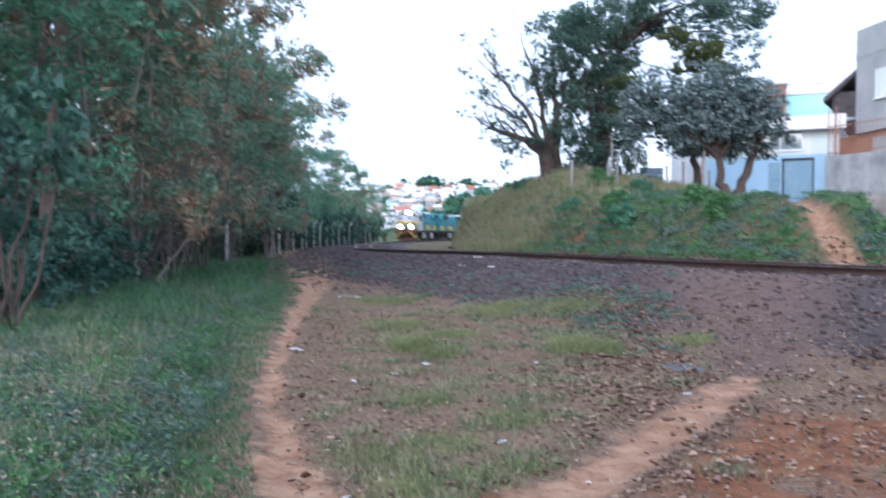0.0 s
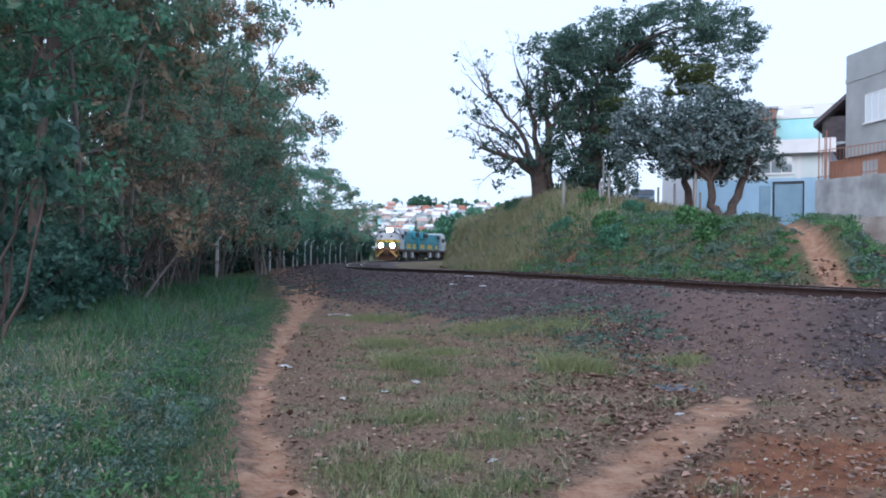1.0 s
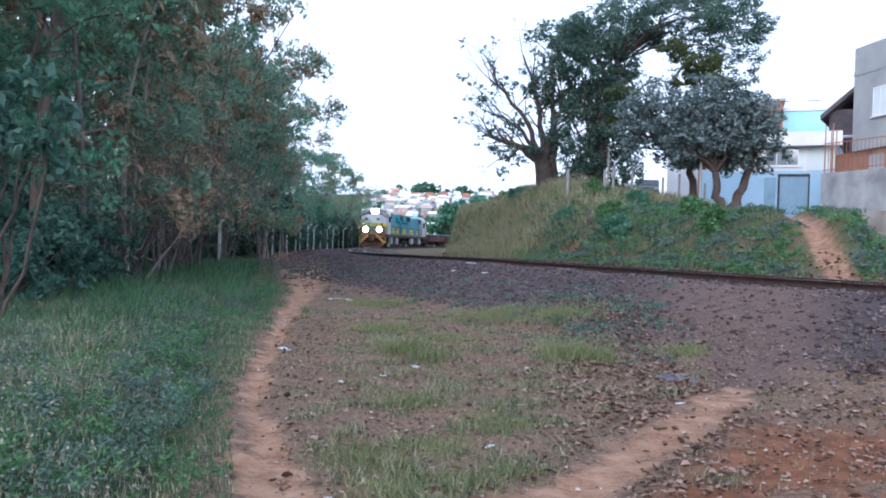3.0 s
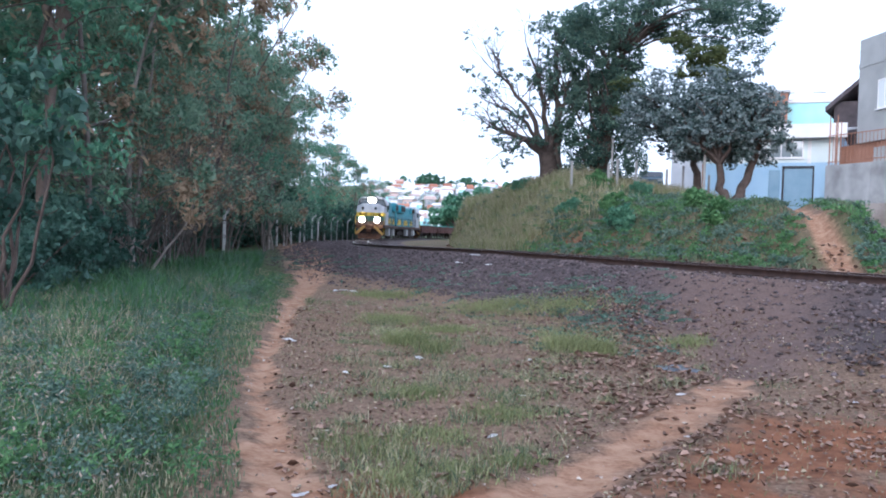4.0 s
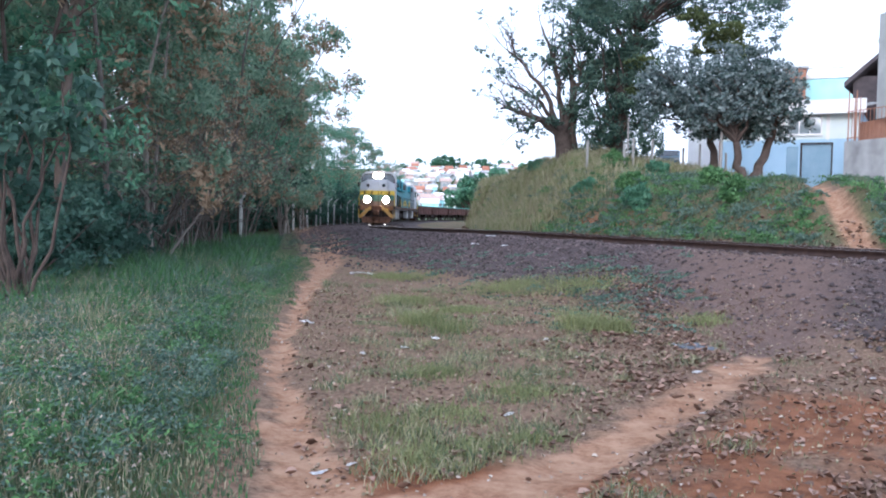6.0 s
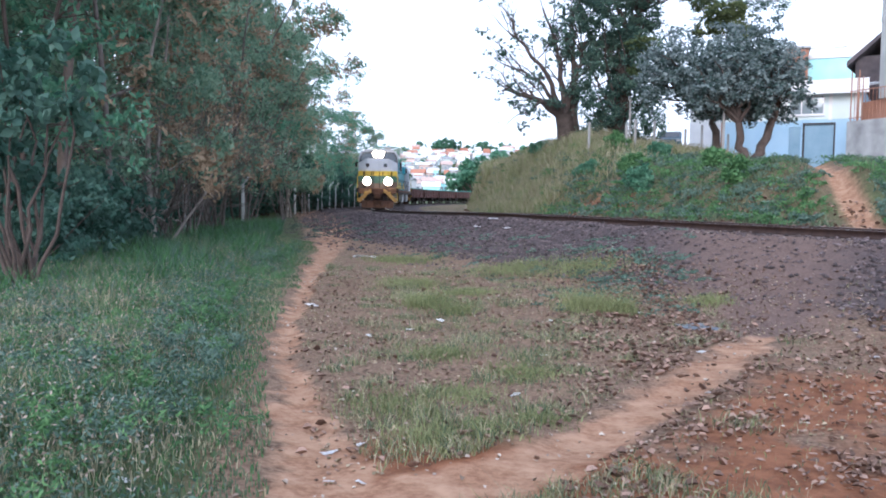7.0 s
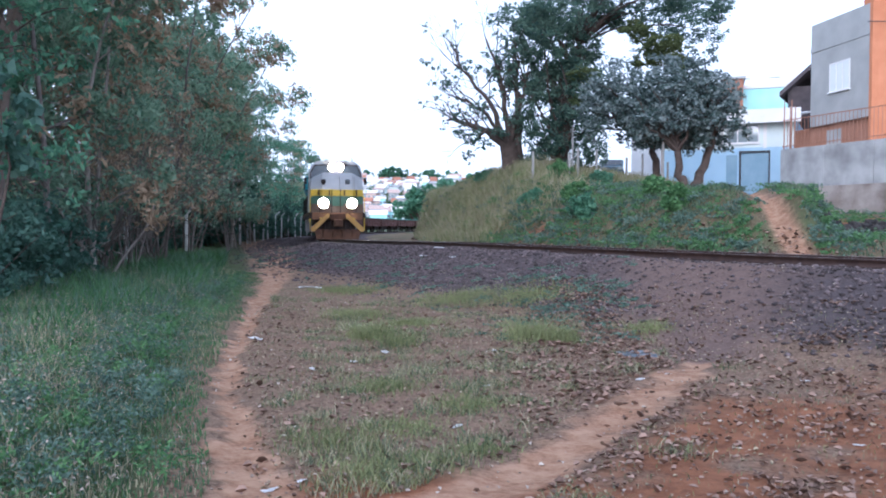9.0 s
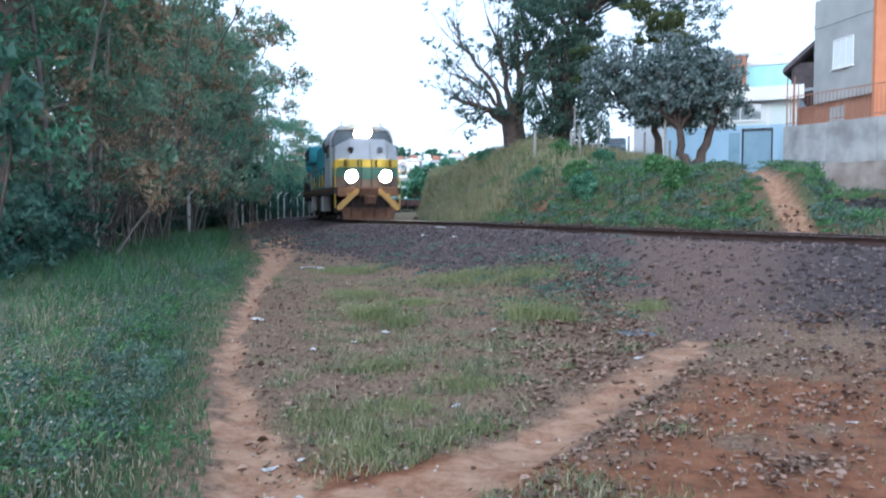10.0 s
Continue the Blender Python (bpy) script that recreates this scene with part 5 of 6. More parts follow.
    cl = [(1.2, 12.0, 0.34, 0.4), (1.65, 11.9, 0.26, 0.34), (-1.0, 12.2, 0.36, 0.3), (-0.55, 11.6, 0.26, 0.26), (-0.75, 6.4, 0.4, 0.1), (-0.45, 5.6, 0.3, 0.11), (-0.1, 5.9, 0.22, 0.09), (0.25, 6.3, 0.25, 0.08), (-0.3, 6.9, 0.3, 0.09), (-1.5, 15.2, 0.55, 0.2), (3.0, 12.7, 0.3, 0.15), (0.35, 17.5, 0.9, 0.2), (1.6, 16.6, 0.8, 0.2), (-0.6, 8.4, 0.35, 0.12), (0.2, 7.7, 0.3, 0.12), (6.1, 9.9, 0.5, 0.13), (5.0, 7.2, 0.3, 0.12), (-2.2, 20.5, 0.8, 0.2), (-0.5, 13.8, 0.5, 0.16)]
    xs, ys, hs = [], [], []
    for cx, cy, r, hh in cl:
        n = int(2000 * r)
        xs.append(rs.normal(cx, r * 0.5, n)), ys.append(rs.normal(cy, r * 0.5, n)), hs.append(np.full(n, hh))
    x, y, hh = np.concatenate(xs), np.concatenate(ys), np.concatenate(hs)
    stuff("grass_clumps", blade_mesh("grass_clumps", rs, roots(x, y), hh * 0.72, 0.007, M_GRASS_OLIVE, 1.5), "low clumps of yellow-green grass on bare earth", "grass")
    # the bank: straw-coloured tall grass, green weeds, bushes at its far end
    s = rs.uniform(-30, 62, 300000)
    u = rs.uniform(3.3, 13, len(s)) + 3.2 * smooth(-6, 10, -17 + np.degrees(s / RAD))
    h = np.radians(-17) + s / RAD
    x, y = CX - (RAD - u - tighter(np.degrees(h))) * np.cos(h), CY + (RAD - u - tighter(np.degrees(h))) * np.sin(h)
    hd = np.degrees(h)
    keep = (near_line(x, y, BANKPATH) > 2.2) & (u > bank_foot(hd) + 0.1)
    tall = smooth(-21.5, -18.5, hd + 1.0 * wobble(x, y, 1.5))
    pick = rs.rand(len(s))
    dry = keep & (pick < 0.5 * tall * np.clip(0.75 + 0.9 * wobble(x, y, 1.6, 2.0), 0.15, 1.4))
    stuff("bank_straw_grass", blade_mesh("bank_straw_grass", rs, roots(x[dry], y[dry]), 0.6, 0.018, M_GRASS_DRY, 0.9), "tall straw-coloured grass on the bank", "grass")
    olive = keep & (pick > 0.66) & (pick < 0.66 + 0.34 * tall)
    stuff("bank_olive_grass", blade_mesh("bank_olive_grass", rs, roots(x[olive], y[olive]), 0.55, 0.022, M_GRASS_OLIVE, 0.8), "tall olive-green grass on the bank", "grass")
    short = keep & (pick < 0.55 * (1 - tall) * np.clip(0.35 + 0.9 * wobble(x, y, 0.9, 4.0), 0.04, 1)) & (hd > -30) & (u < 10.5)
    stuff("bank_short_grass", blade_mesh("bank_short_grass", rs, roots(x[short], y[short]), 0.2, 0.03, M_GRASS, 1.1), "short dull green grass on the worn bank", "grass")
    # leafy weeds in low mounds on the worn end of the bank
    n = 2900
    s = np.where(rs.rand(n) < 0.55, rs.uniform(-25, 4, n), rs.uniform(-2, 45, n))
    u = rs.uniform(3.6, 10.5, n) + bank_foot(-17 + np.degrees(s / RAD)) - 3.2
    h = np.radians(-17) + s / RAD
    x, y = CX - (RAD - u - tighter(np.degrees(h))) * np.cos(h), CY + (RAD - u - tighter(np.degrees(h))) * np.sin(h)
    k = (near_line(x, y, BANKPATH) > 2.2) & (wobble(x, y, 1.3, 7.0) + 0.3 * rs.normal(size=n) > -0.42) & (u < 8.3 + rs.uniform(0, 1.0, n)) & ((s < -4 + 2.5 * rs.normal(size=n)) | (rs.rand(n) < 0.14))
    ex, ey = scatter(rs, 420, 9.5, 19, 20, 42)
    ek = (rs.rand(420) < 0.6) & (np.hypot(ex - 12.9, ey - 27.0) > 1.5) & (np.hypot(ex - 11.6, ey - 24.5) > 1.2) & (ex / ey > 0.43) & (around(ex, ey)[0] > 3.8) & (near_line(ex, ey, BANKPATH) > 2.6)
    c = np.concatenate([roots(x[k], y[k]), roots(ex[ek], ey[ek])])
    for name, part_of, material, label in (("bank_green_weeds", c[::2], M_BANKWEED, "fresh green weeds covering the worn bank"), ("bank_dull_weeds", c[1::2], M_WEED, "dull green creeping weeds on the bank")):
        m = len(part_of)
        pts = clump_points(rs, part_of, [120] * m, rs.uniform(0.3, 0.75, m), rs.uniform(0.12, 0.3, m))
        pts[:, 2] = np.maximum(pts[:, 2], height(pts[:, 0], pts[:, 1]) + 0.02)
        stuff(name, leaf_mesh(name, rs, pts, 0.1, 0.045, material, up=0.25), label, "weeds")
    # small weeds on the ballast slope
    n = 260
    s, u = rs.uniform(-26, 12, n), -rs.uniform(2.6, 5.6, n)
    h = np.radians(-17) + s / RAD
    x, y = CX - (RAD - u - tighter(np.degrees(h))) * np.cos(h), CY + (RAD - u - tighter(np.degrees(h))) * np.sin(h)
    k = (near_line(x, y, CROSSING) > 1.2) & (wobble(x, y, 1.6, 8.0) + 0.35 * rs.normal(size=n) > 0.1)
    ex, ey = rs.normal(2.3, 0.75, 90), rs.normal(15.2, 1.9, 90)
    far = near_line(ex, ey, CROSSING) > 0.75
    c = np.concatenate([roots(x[k], y[k]), roots(ex[far], ey[far])])
    pts = clump_points(rs, c, [70] * len(c), rs.uniform(0.12, 0.4, len(c)), rs.uniform(0.03, 0.09, len(c)))
    pts[:, 2] = np.maximum(pts[:, 2], height(pts[:, 0], pts[:, 1]) + 0.015)
    stuff("ballast_weeds", leaf_mesh("ballast_weeds", rs, pts, 0.06, 0.026, M_WEED, up=0.4), "small bluish-green weeds between the ballast stones", "weeds")
    # dry brush and small bits on the bare foot of the bank
    s = rs.uniform(-25, 60, 5000)
    u = rs.uniform(-0.2, 1.4, len(s)) + bank_foot(-17 + np.degrees(s / RAD))
    h = np.radians(-17) + s / RAD
    x, y = CX - (RAD - u - tighter(np.degrees(h))) * np.cos(h), CY + (RAD - u - tighter(np.degrees(h))) * np.sin(h)
    stuff("bank_foot_litter", curl_mesh("bank_foot_litter", rs, roots(x, y), 0.1, M_FALLEN), "dry leaves and brush at the foot of the bank", "leaf litter")


build_vegetation()


def build_bushes():
    rd = random.Random(9)
    rs = np.random.RandomState(9)
    spots = [(6.0, 7.8, 0.6), (12.0, 8.6, 0.65), (18.0, 9.0, 0.7), (24.0, 9.3, 0.75), (30, 9.6, 0.8), (37, 10.2, 0.9), (44, 10.8, 1.0), (52, 11.4, 1.2), (60, 12.0, 1.4), (-6.5, 5.6, 0.6), (-9.5, 6.0, 0.6), (-5.0, 7.6, 0.75), (-12.0, 5.0, 0.7), (-14.5, 6.2, 0.65), (-17.0, 5.2, 0.6), (-8.0, 8.0, 0.6), (21, 10.9, 0.8), (33, 11.9, 1.0)]
    for k, (s, u, r) in enumerate(spots):
        x, y, _ = track_point(s, u + 3.2 * float(smooth(-6, 10, -17 + math.degrees(s / RAD))))
        b = empty("bank_bush", "rounded green bush growing on the grassy bank", "bush", "bushes on the bank", at=pose(x, y, zat(x, y) - 0.1))
        cl, paths = [], []
        for j in range(12):
            a, q = rd.uniform(0, 6.283), rd.uniform(0.1, 1)
            c = Vector((math.cos(a) * r * q * 0.8, math.sin(a) * r * q * 0.8, rd.uniform(0.25, 1.15) * r * (1.15 - 0.6 * q)))
            cl.append(c)
            paths.append(limb_to(rd, (0, 0, 0), c, 0.03, 0.008, 0.1, 4))
        mesh_part("trunk", shaded(tubes(paths, 5), M_BARK, True), b)
        pts = clump_points(rs, cl, [220] * 12, [0.42 * r] * 12, [0.36 * r] * 12)
        mesh_part("crown", leaf_mesh("crown", rs, pts, 0.16, 0.08, M_BANKWEED if k % 3 else M_LEAF_B), b)


build_bushes()


def build_litter():
    rs = np.random.RandomState(15)
    x, y = scatter(rs, 78000, -3.5, 9, 3.2, 18)
    u, h = around(x, y)
    wet = smooth(-0.9, 0.9, x - 0.1 * y + 0.4 * wobble(x, y, 0.9, 3.0))
    k = (u < -3.0) & (left_of_path(x, y) < -0.1) & (rs.rand(len(x)) < np.clip(0.03 + 0.8 * wet * np.where(x - 0.42 * y + 1.1 > 0, 0.1 + 0.9 * wobble(x, y, 0.5, 4.0), 0.62 + 0.7 * wobble(x, y, 0.45, 4.0)), 0.04, 1)) & ((near_line(x, y, SIDEPATH) > 1.25) | (rs.rand(len(x)) < 0.05)) & ((near_line(x, y, CROSSING) > 1.0) | (rs.rand(len(x)) < 0.15))
    p = roots(x[k], y[k])
    p[:, 2] += rs.uniform(0.0, 0.02, len(p))
    stuff("fallen_leaves", curl_mesh("fallen_leaves", rs, p, 0.056, M_FALLEN), "curled brown fallen leaves strewn over the earth", "leaf litter")
    x, y = scatter(rs, 60000, -3.5, 8, 3.2, 17)
    u, h = around(x, y)
    k = (u < -3.4) & (left_of_path(x, y) < -0.25) & (near_line(x, y, SIDEPATH) > 1.1) & (rs.rand(len(x)) < np.clip(0.4 - 0.3 * (x - 0.42 * y + 1.1 > 0) + 0.5 * wobble(x, y, 0.5, 2.0) + 0.3 * wobble(x, y, 0.17, 5.0), 0.05, 0.8))
    p = roots(x[k], y[k])
    stuff("crumbled_leaves", curl_mesh("crumbled_leaves", rs, p[::2], 0.028, M_FALLEN), "crumbled brown leaf bits over the earth", "leaf litter")
    stuff("straw_bits", curl_mesh("straw_bits", rs, p[1::2], 0.03, M_STRAWBIT), "straw-coloured bits of dry grass over the earth", "leaf litter")
    x, y = scatter(rs, 15000, -7.5, 9, 3.0, 20)
    k = (left_of_path(x, y) < 4.5) & (rs.rand(len(x)) < 0.3 + 0.25 * wobble(x, y, 1.2, 5.0))
    p = roots(x[k], y[k])
    p[:, 2] += 0.12 * smooth(0.3, 1.5, left_of_path(x[k], y[k]))
    stuff("pale_leaf_bits", curl_mesh("pale_leaf_bits", rs, p, 0.034, M_PALEBIT), "pale dry leaf bits scattered over grass and earth", "leaf litter")
    rd = random.Random(8)
    spots = [(-0.73, 11.0, 0.07), (-1.06, 10.35, 0.07), (0.7, 11.15, 0.07), (2.03, 8.96, 0.05), (3.69, 8.86, 0.06), (-0.9, 5.45, 0.045), (-1.08, 5.35, 0.055), (-0.8, 4.8, 0.04), (-0.98, 4.82, 0.03), (-0.08, 26.5, 0.16), (-3.5, 22.4, 0.2), (-3.1, 22.0, 0.15), (0.1, 7.0, 0.05), (-1.45, 9.7, 0.05), (2.4, 9.3, 0.04), (1.7, 7.3, 0.035), (0.3, 24.0, 0.15), (-0.5, 25.2, 0.14), (-2.05, 4.6, 0.05), (0.42, 8.6, 0.045), (3.0, 6.3, 0.045), (1.9, 12.0, 0.09), (-2.6, 12.1, 0.1)]
    for x, y, s in spots:
        bm = bmesh.new()
        n = 4
        grid = [[bm.verts.new(((i / n - 0.5) * s * 2, (j / n - 0.5) * s * rd.uniform(0.9, 1.1), rd.uniform(0.0, 0.28) * s)) for j in range(n + 1)] for i in range(n + 1)]
        for i in range(n):
            for j in range(n):
                bm.faces.new((grid[i][j], grid[i + 1][j], grid[i + 1][j + 1], grid[i][j + 1]))
        bmesh.ops.solidify(bm, geom=bm.faces[:], thickness=0.003)
        me = bpy.data.meshes.new("paper_scrap")
        bm.to_mesh(me)
        bm.free()
        ob = tagged(new("paper_scrap", shaded(me, M_PAPER)), "crumpled white scrap of litter on the earth", "litter", "scraps of litter")
        ob.matrix_world = pose(x, y, zat(x, y) + 0.008, rd.uniform(-8, 8), rd.uniform(-8, 8), rd.uniform(0, 360))


build_litter()


def build_plastic():
    """A grey-blue sheet of plastic pressed into the earth."""
    rd = random.Random(88)
    M_PLASTIC = mat("grey_blue_plastic", (0.13, 0.15, 0.18), (0.26, 0.29, 0.33), 6, 0.5, bump=0.3)
    bm = bmesh.new()
    n = 8
    grid = [[bm.verts.new(((i / n - 0.5) * 0.42 + rd.uniform(-0.02, 0.02), (j / n - 0.5) * 0.5 + rd.uniform(-0.02, 0.02), rd.uniform(0.0, 0.03))) for j in range(n + 1)] for i in range(n + 1)]
    for i in range(n):
        for j in range(n):
            if not (i in (0, n - 1) and j in (0, n - 1)):
                bm.faces.new((grid[i][j], grid[i + 1][j], grid[i + 1][j + 1], grid[i][j + 1]))
    bmesh.ops.solidify(bm, geom=bm.faces[:], thickness=0.004)
    me = bpy.data.meshes.new("plastic_sheet")
    bm.to_mesh(me)
    bm.free()
    ob = tagged(new("plastic_sheet", shaded(me, M_PLASTIC)), "small crumpled grey-blue plastic sheet on the earth", "litter")
    ob.matrix_world = pose(2.37, 10.6, zat(2.37, 10.6) + 0.012, 0, 0, 24)


build_plastic()


def build_black_stones():
    """Near-black stones heaped in the hollow beside the path over the bank."""
    M_BLACKSTONE = mat("black_stones", (0.012, 0.011, 0.011), (0.05, 0.045, 0.042), 5, 0.95, island=0.5, bump=0.5)
    rd = random.Random(71)
    bm = bmesh.new()
    for k in range(90):
        x, y = 12.9 + rd.gauss(0, 0.6), 27.0 + rd.gauss(0, 0.6)
        r = rd.uniform(0.12, 0.32)
        bmesh.ops.create_icosphere(bm, subdivisions=1, radius=r, matrix=pose(x, y, zat(x, y) + r * 0.3, rd.uniform(0, 90), rd.uniform(0, 90), 0) @ Matrix.Diagonal((1, 0.7, 0.6, 1)))
    for v in bm.verts:
        v.co += Vector((rd.gauss(0, 1), rd.gauss(0, 1), rd.gauss(0, 1))) * 0.02
    me = bpy.data.meshes.new("black_stones")
    bm.to_mesh(me)
    bm.free()
    stuff("black_stones", shaded(me, M_BLACKSTONE), "heap of near-black stones below the wall", "rubble")


build_black_stones()


# ---- fences and poles ----
def bent_post(tall):
    bm = bmesh.new()
    prism(bm, [(-0.06, -0.3), (-0.055, tall), (-0.4, tall + 0.34), (-0.34, tall + 0.42), (0.055, tall + 0.06), (0.06, -0.3)], -0.06, 0.06)
    me = bpy.data.meshes.new("fence_post")
    bm.to_mesh(me)
    bm.free()
    return shaded(me, M_POSTW)


def build_fences():
    me = bent_post(2.1)
    rd = random.Random(2)
    for k in range(18):
        y = 58 + k * 3.6 + rd.uniform(-0.7, 0.7)
        x = fence_x(y)
        ob = tagged(new("fence_post", me), "pale concrete fence post with an angled top", "fence post", "posts along the wood")
        ob.matrix_world = pose(x, y, zat(x, y), rd.uniform(-2, 2), rd.uniform(-3, 3), 180 + rd.uniform(-8, 8))
    for x, y in ((-11.2, 31.0), (-12.4, 42.5)):
        ob = tagged(new("fence_post", me), "pale concrete fence post under the trees", "fence post", "posts along the wood")
        ob.matrix_world = pose(x, y, zat(x, y), rd.uniform(-2, 2), rd.uniform(-3, 3), 180)
    short = bmesh.new()
    box(short, -0.045, 0.045, -0.045, 0.045, -0.3, 1.45, bevel=0.012)
    sm = bpy.data.meshes.new("bank_post")
    short.to_mesh(sm)
    short.free()
    shaded(sm, M_POST)
    for x, y, s in ((4.1, 39.0, 1.0), (5.6, 38.2, 0.8), (6.0, 38.3, 1.0), (6.7, 44.5, 1.75), (7.3, 41.0, 1.0), (8.5, 40.0, 0.9), (9.0, 39.0, 1.0), (9.15, 36.0, 1.5), (10.0, 38.5, 0.9), (12.6, 42.0, 1.1)):
        ob = tagged(new("bank_post", sm), "weathered upright post on top of the bank", "post", "posts on the bank")
        ob.matrix_world = pose(x, y, zat(x, y), 0, 0, rd.uniform(0, 90)) @ Matrix.Diagonal((1, 1, s, 1))


build_fences()

# ---- houses behind the bank ----
M_BLUE = mat("pale_blue_wall", (0.34, 0.52, 0.68), (0.46, 0.64, 0.78), 0.8, 0.85, bump=0.15)
M_MINT = mat("pale_mint_wall", (0.62, 0.72, 0.71), (0.76, 0.83, 0.82), 0.8, 0.85, bump=0.15)
M_TURQ = mat("turquoise_wall", (0.4, 0.82, 0.84), (0.58, 0.92, 0.93), 0.7, 0.8, bump=0.1)
M_WHITE = mat("white_paint", (0.7, 0.7, 0.7), (0.85, 0.85, 0.84), 1.2, 0.7, bump=0.1)
M_RENDERGREY = mat("grey_cement_render", (0.33, 0.34, 0.335), (0.47, 0.48, 0.47), 0.9, 0.95, bump=0.25)
M_ORANGE = mat("orange_block_wall", (0.5, 0.19, 0.09), (0.64, 0.28, 0.15), 1.4, 0.9, bump=0.3)
M_BROWN = mat("red_brown_wall", (0.27, 0.155, 0.115), (0.4, 0.25, 0.195), 1.3, 0.9, bump=0.2)
M_TERRA = mat("terracotta_block_wall", (0.34, 0.165, 0.105), (0.47, 0.25, 0.17), 1.3, 0.9, bump=0.2)
M_TILE = mat("dark_roof_tile", (0.06, 0.05, 0.055), (0.13, 0.11, 0.11), 2.0, 0.9, bump=0.4)
M_REDTILE = mat("terracotta_roof", (0.3, 0.13, 0.08), (0.45, 0.22, 0.15), 2.0, 0.9, bump=0.4, obj=0.4)
M_GATE = mat("blue_steel_gate", (0.2, 0.33, 0.43), (0.3, 0.44, 0.54), 1.5, 0.6, bump=0.1)
M_DARKMETAL = mat("dark_frame", (0.03, 0.03, 0.035), (0.08, 0.08, 0.085), 3, 0.6)
M_FENCE = mat("rust_orange_railing", (0.29, 0.14, 0.09), (0.42, 0.23, 0.16), 3, 0.7, bump=0.1)
M_PANE = glassy("window_glass", (0.25, 0.3, 0.32))
M_CURTAIN = glassy("bright_pane", (0.7, 0.74, 0.74))


def facade(ax, ay, bx, by):
    """Pose of a front that runs from a to b; local x along it, -y outwards to the viewer, z up."""
    return Matrix.Translation((ax, ay, 0)) @ Matrix.Rotation(math.atan2(by - ay, bx - ax), 4, "Z")


def window_on(parent, x0, x1, z0, z1, glass, frame_material, bars=1, proud=0.04):
    w = part("window", boxes((x0, x1, -0.02, 0.02, z0, z1)), glass, parent)
    part("window_frame", boxes((x0 - 0.06, x0, -proud, 0.03, z0 - 0.06, z1 + 0.06), (x1, x1 + 0.06, -proud, 0.03, z0 - 0.06, z1 + 0.06), (x0, x1, -proud, 0.03, z0 - 0.06, z0), (x0, x1, -proud, 0.03, z1, z1 + 0.06), *[(x0 + (x1 - x0) * (k + 1) / (bars + 1) - 0.025, x0 + (x1 - x0) * (k + 1) / (bars + 1) + 0.025, -proud, 0.03, z0, z1) for k in range(bars)]), frame_material, w)
    part("window_sill", boxes((x0 - 0.12, x1 + 0.12, -0.12, 0.03, z0 - 0.13, z0 - 0.062)), M_WHITE, w)
    return w


def wall_with(parent, name, x0, x1, z0, z1, holes, material, depth=0.2, label=""):
    """A wall in its own plane with openings cut through it, built of piers and bands."""
    items, cut = [], sorted(holes)
    x = x0
    for a, b, c, d in cut:
        if a > x:
            items.append((x, a, 0, depth, z0, z1))
        if c > z0:
            items.append((a, b, 0, depth, z0, c))
        if d < z1:
            items.append((a, b, 0, depth, d, z1))
        x = b
    if x < x1:
        items.append((x, x1, 0, depth, z0, z1))
    return [part(name, boxes(it), material, parent, label) for it in items]


def build_blue_house():
    h = empty("blue_house", "pale blue and mint single-storey house with a white sheet roof", "house", at=Matrix.Translation((0, 0, -0.3)) @ facade(12.9, 50.6, 19.2, 47.5))
    L = 7.03
    g = 2.6
    wall_with(h, "lower_wall", 0, L, g, 6.35, [(3.5, 4.1, g, 5.95), (4.3, 5.75, g, 6.05)], M_BLUE, label="pale blue lower wall")
    wall_with(h, "upper_wall", 0, L, 6.35, 8.0, [(1.1, 1.75, 6.5, 7.7), (3.55, 5.2, 6.65, 7.6)], M_MINT, label="pale mint upper wall")
    window_on(h, 3.56, 5.19, 6.66, 7.59, M_PANE, M_WHITE, 2)
    window_on(h, 1.11, 1.74, 6.51, 7.69, M_PANE, M_WHITE, 0)
    d = part("garage_door", boxes((4.31, 5.74, 0.03, 0.1, g, 6.04), (4.31, 5.74, 0.02, 0.03, g + 0.1, 5.9)), M_GATE, h, "blue-grey steel garage door")
    part("door_frame", boxes((4.2, 4.3, -0.03, 0.12, g, 6.15), (5.75, 5.83, -0.03, 0.12, g, 6.15), (4.2, 5.83, -0.1, 0.12, 6.06, 6.16)), M_DARKMETAL, h)
    part("front_door", boxes((3.51, 4.09, 0.03, 0.1, g, 5.94)), M_GATE, h, "narrow blue-grey door")
    for x in (2.0, 3.3, 5.55, 6.8):
        part("pilaster", boxes((x - 0.09, x + 0.09, -0.05, 0.0, 6.3, 8.0)), M_WHITE, h)
    part("side_wall", boxes((0.0, 0.2, 0.2, 8, g, 8.0)), M_BLUE, h)
    part("end_wall", boxes((L - 0.2, L, 0.2, 8, g, 8.0)), M_BLUE, h)
    bm = bmesh.new()
    n = 28
    for k in range(n):
        x = -0.4 + k * (L + 0.8) / n
        prism(bm, [(-0.75, 7.95), (8.0, 9.1), (8.0, 9.16 + 0.05 * (k % 2)), (-0.75, 8.02 + 0.05 * (k % 2))], x, x + (L + 0.8) / n, axis="x")
    part("roof", bm, M_WHITE, h, "white corrugated sheet roof")
    part("roof_fascia", boxes((-0.4, L + 0.4, -0.9, -0.76, 7.6, 8.35), bevel=0.02), M_WHITE, h, "broad white eave board")
    bm = bmesh.new()
    for x in (6.9, 7.15):
        cyl(bm, (x, -0.9, g), (x, -0.9, 8.4), 0.028, seg=8)
    part("drain_pipe", bm, M_BROWN, h)


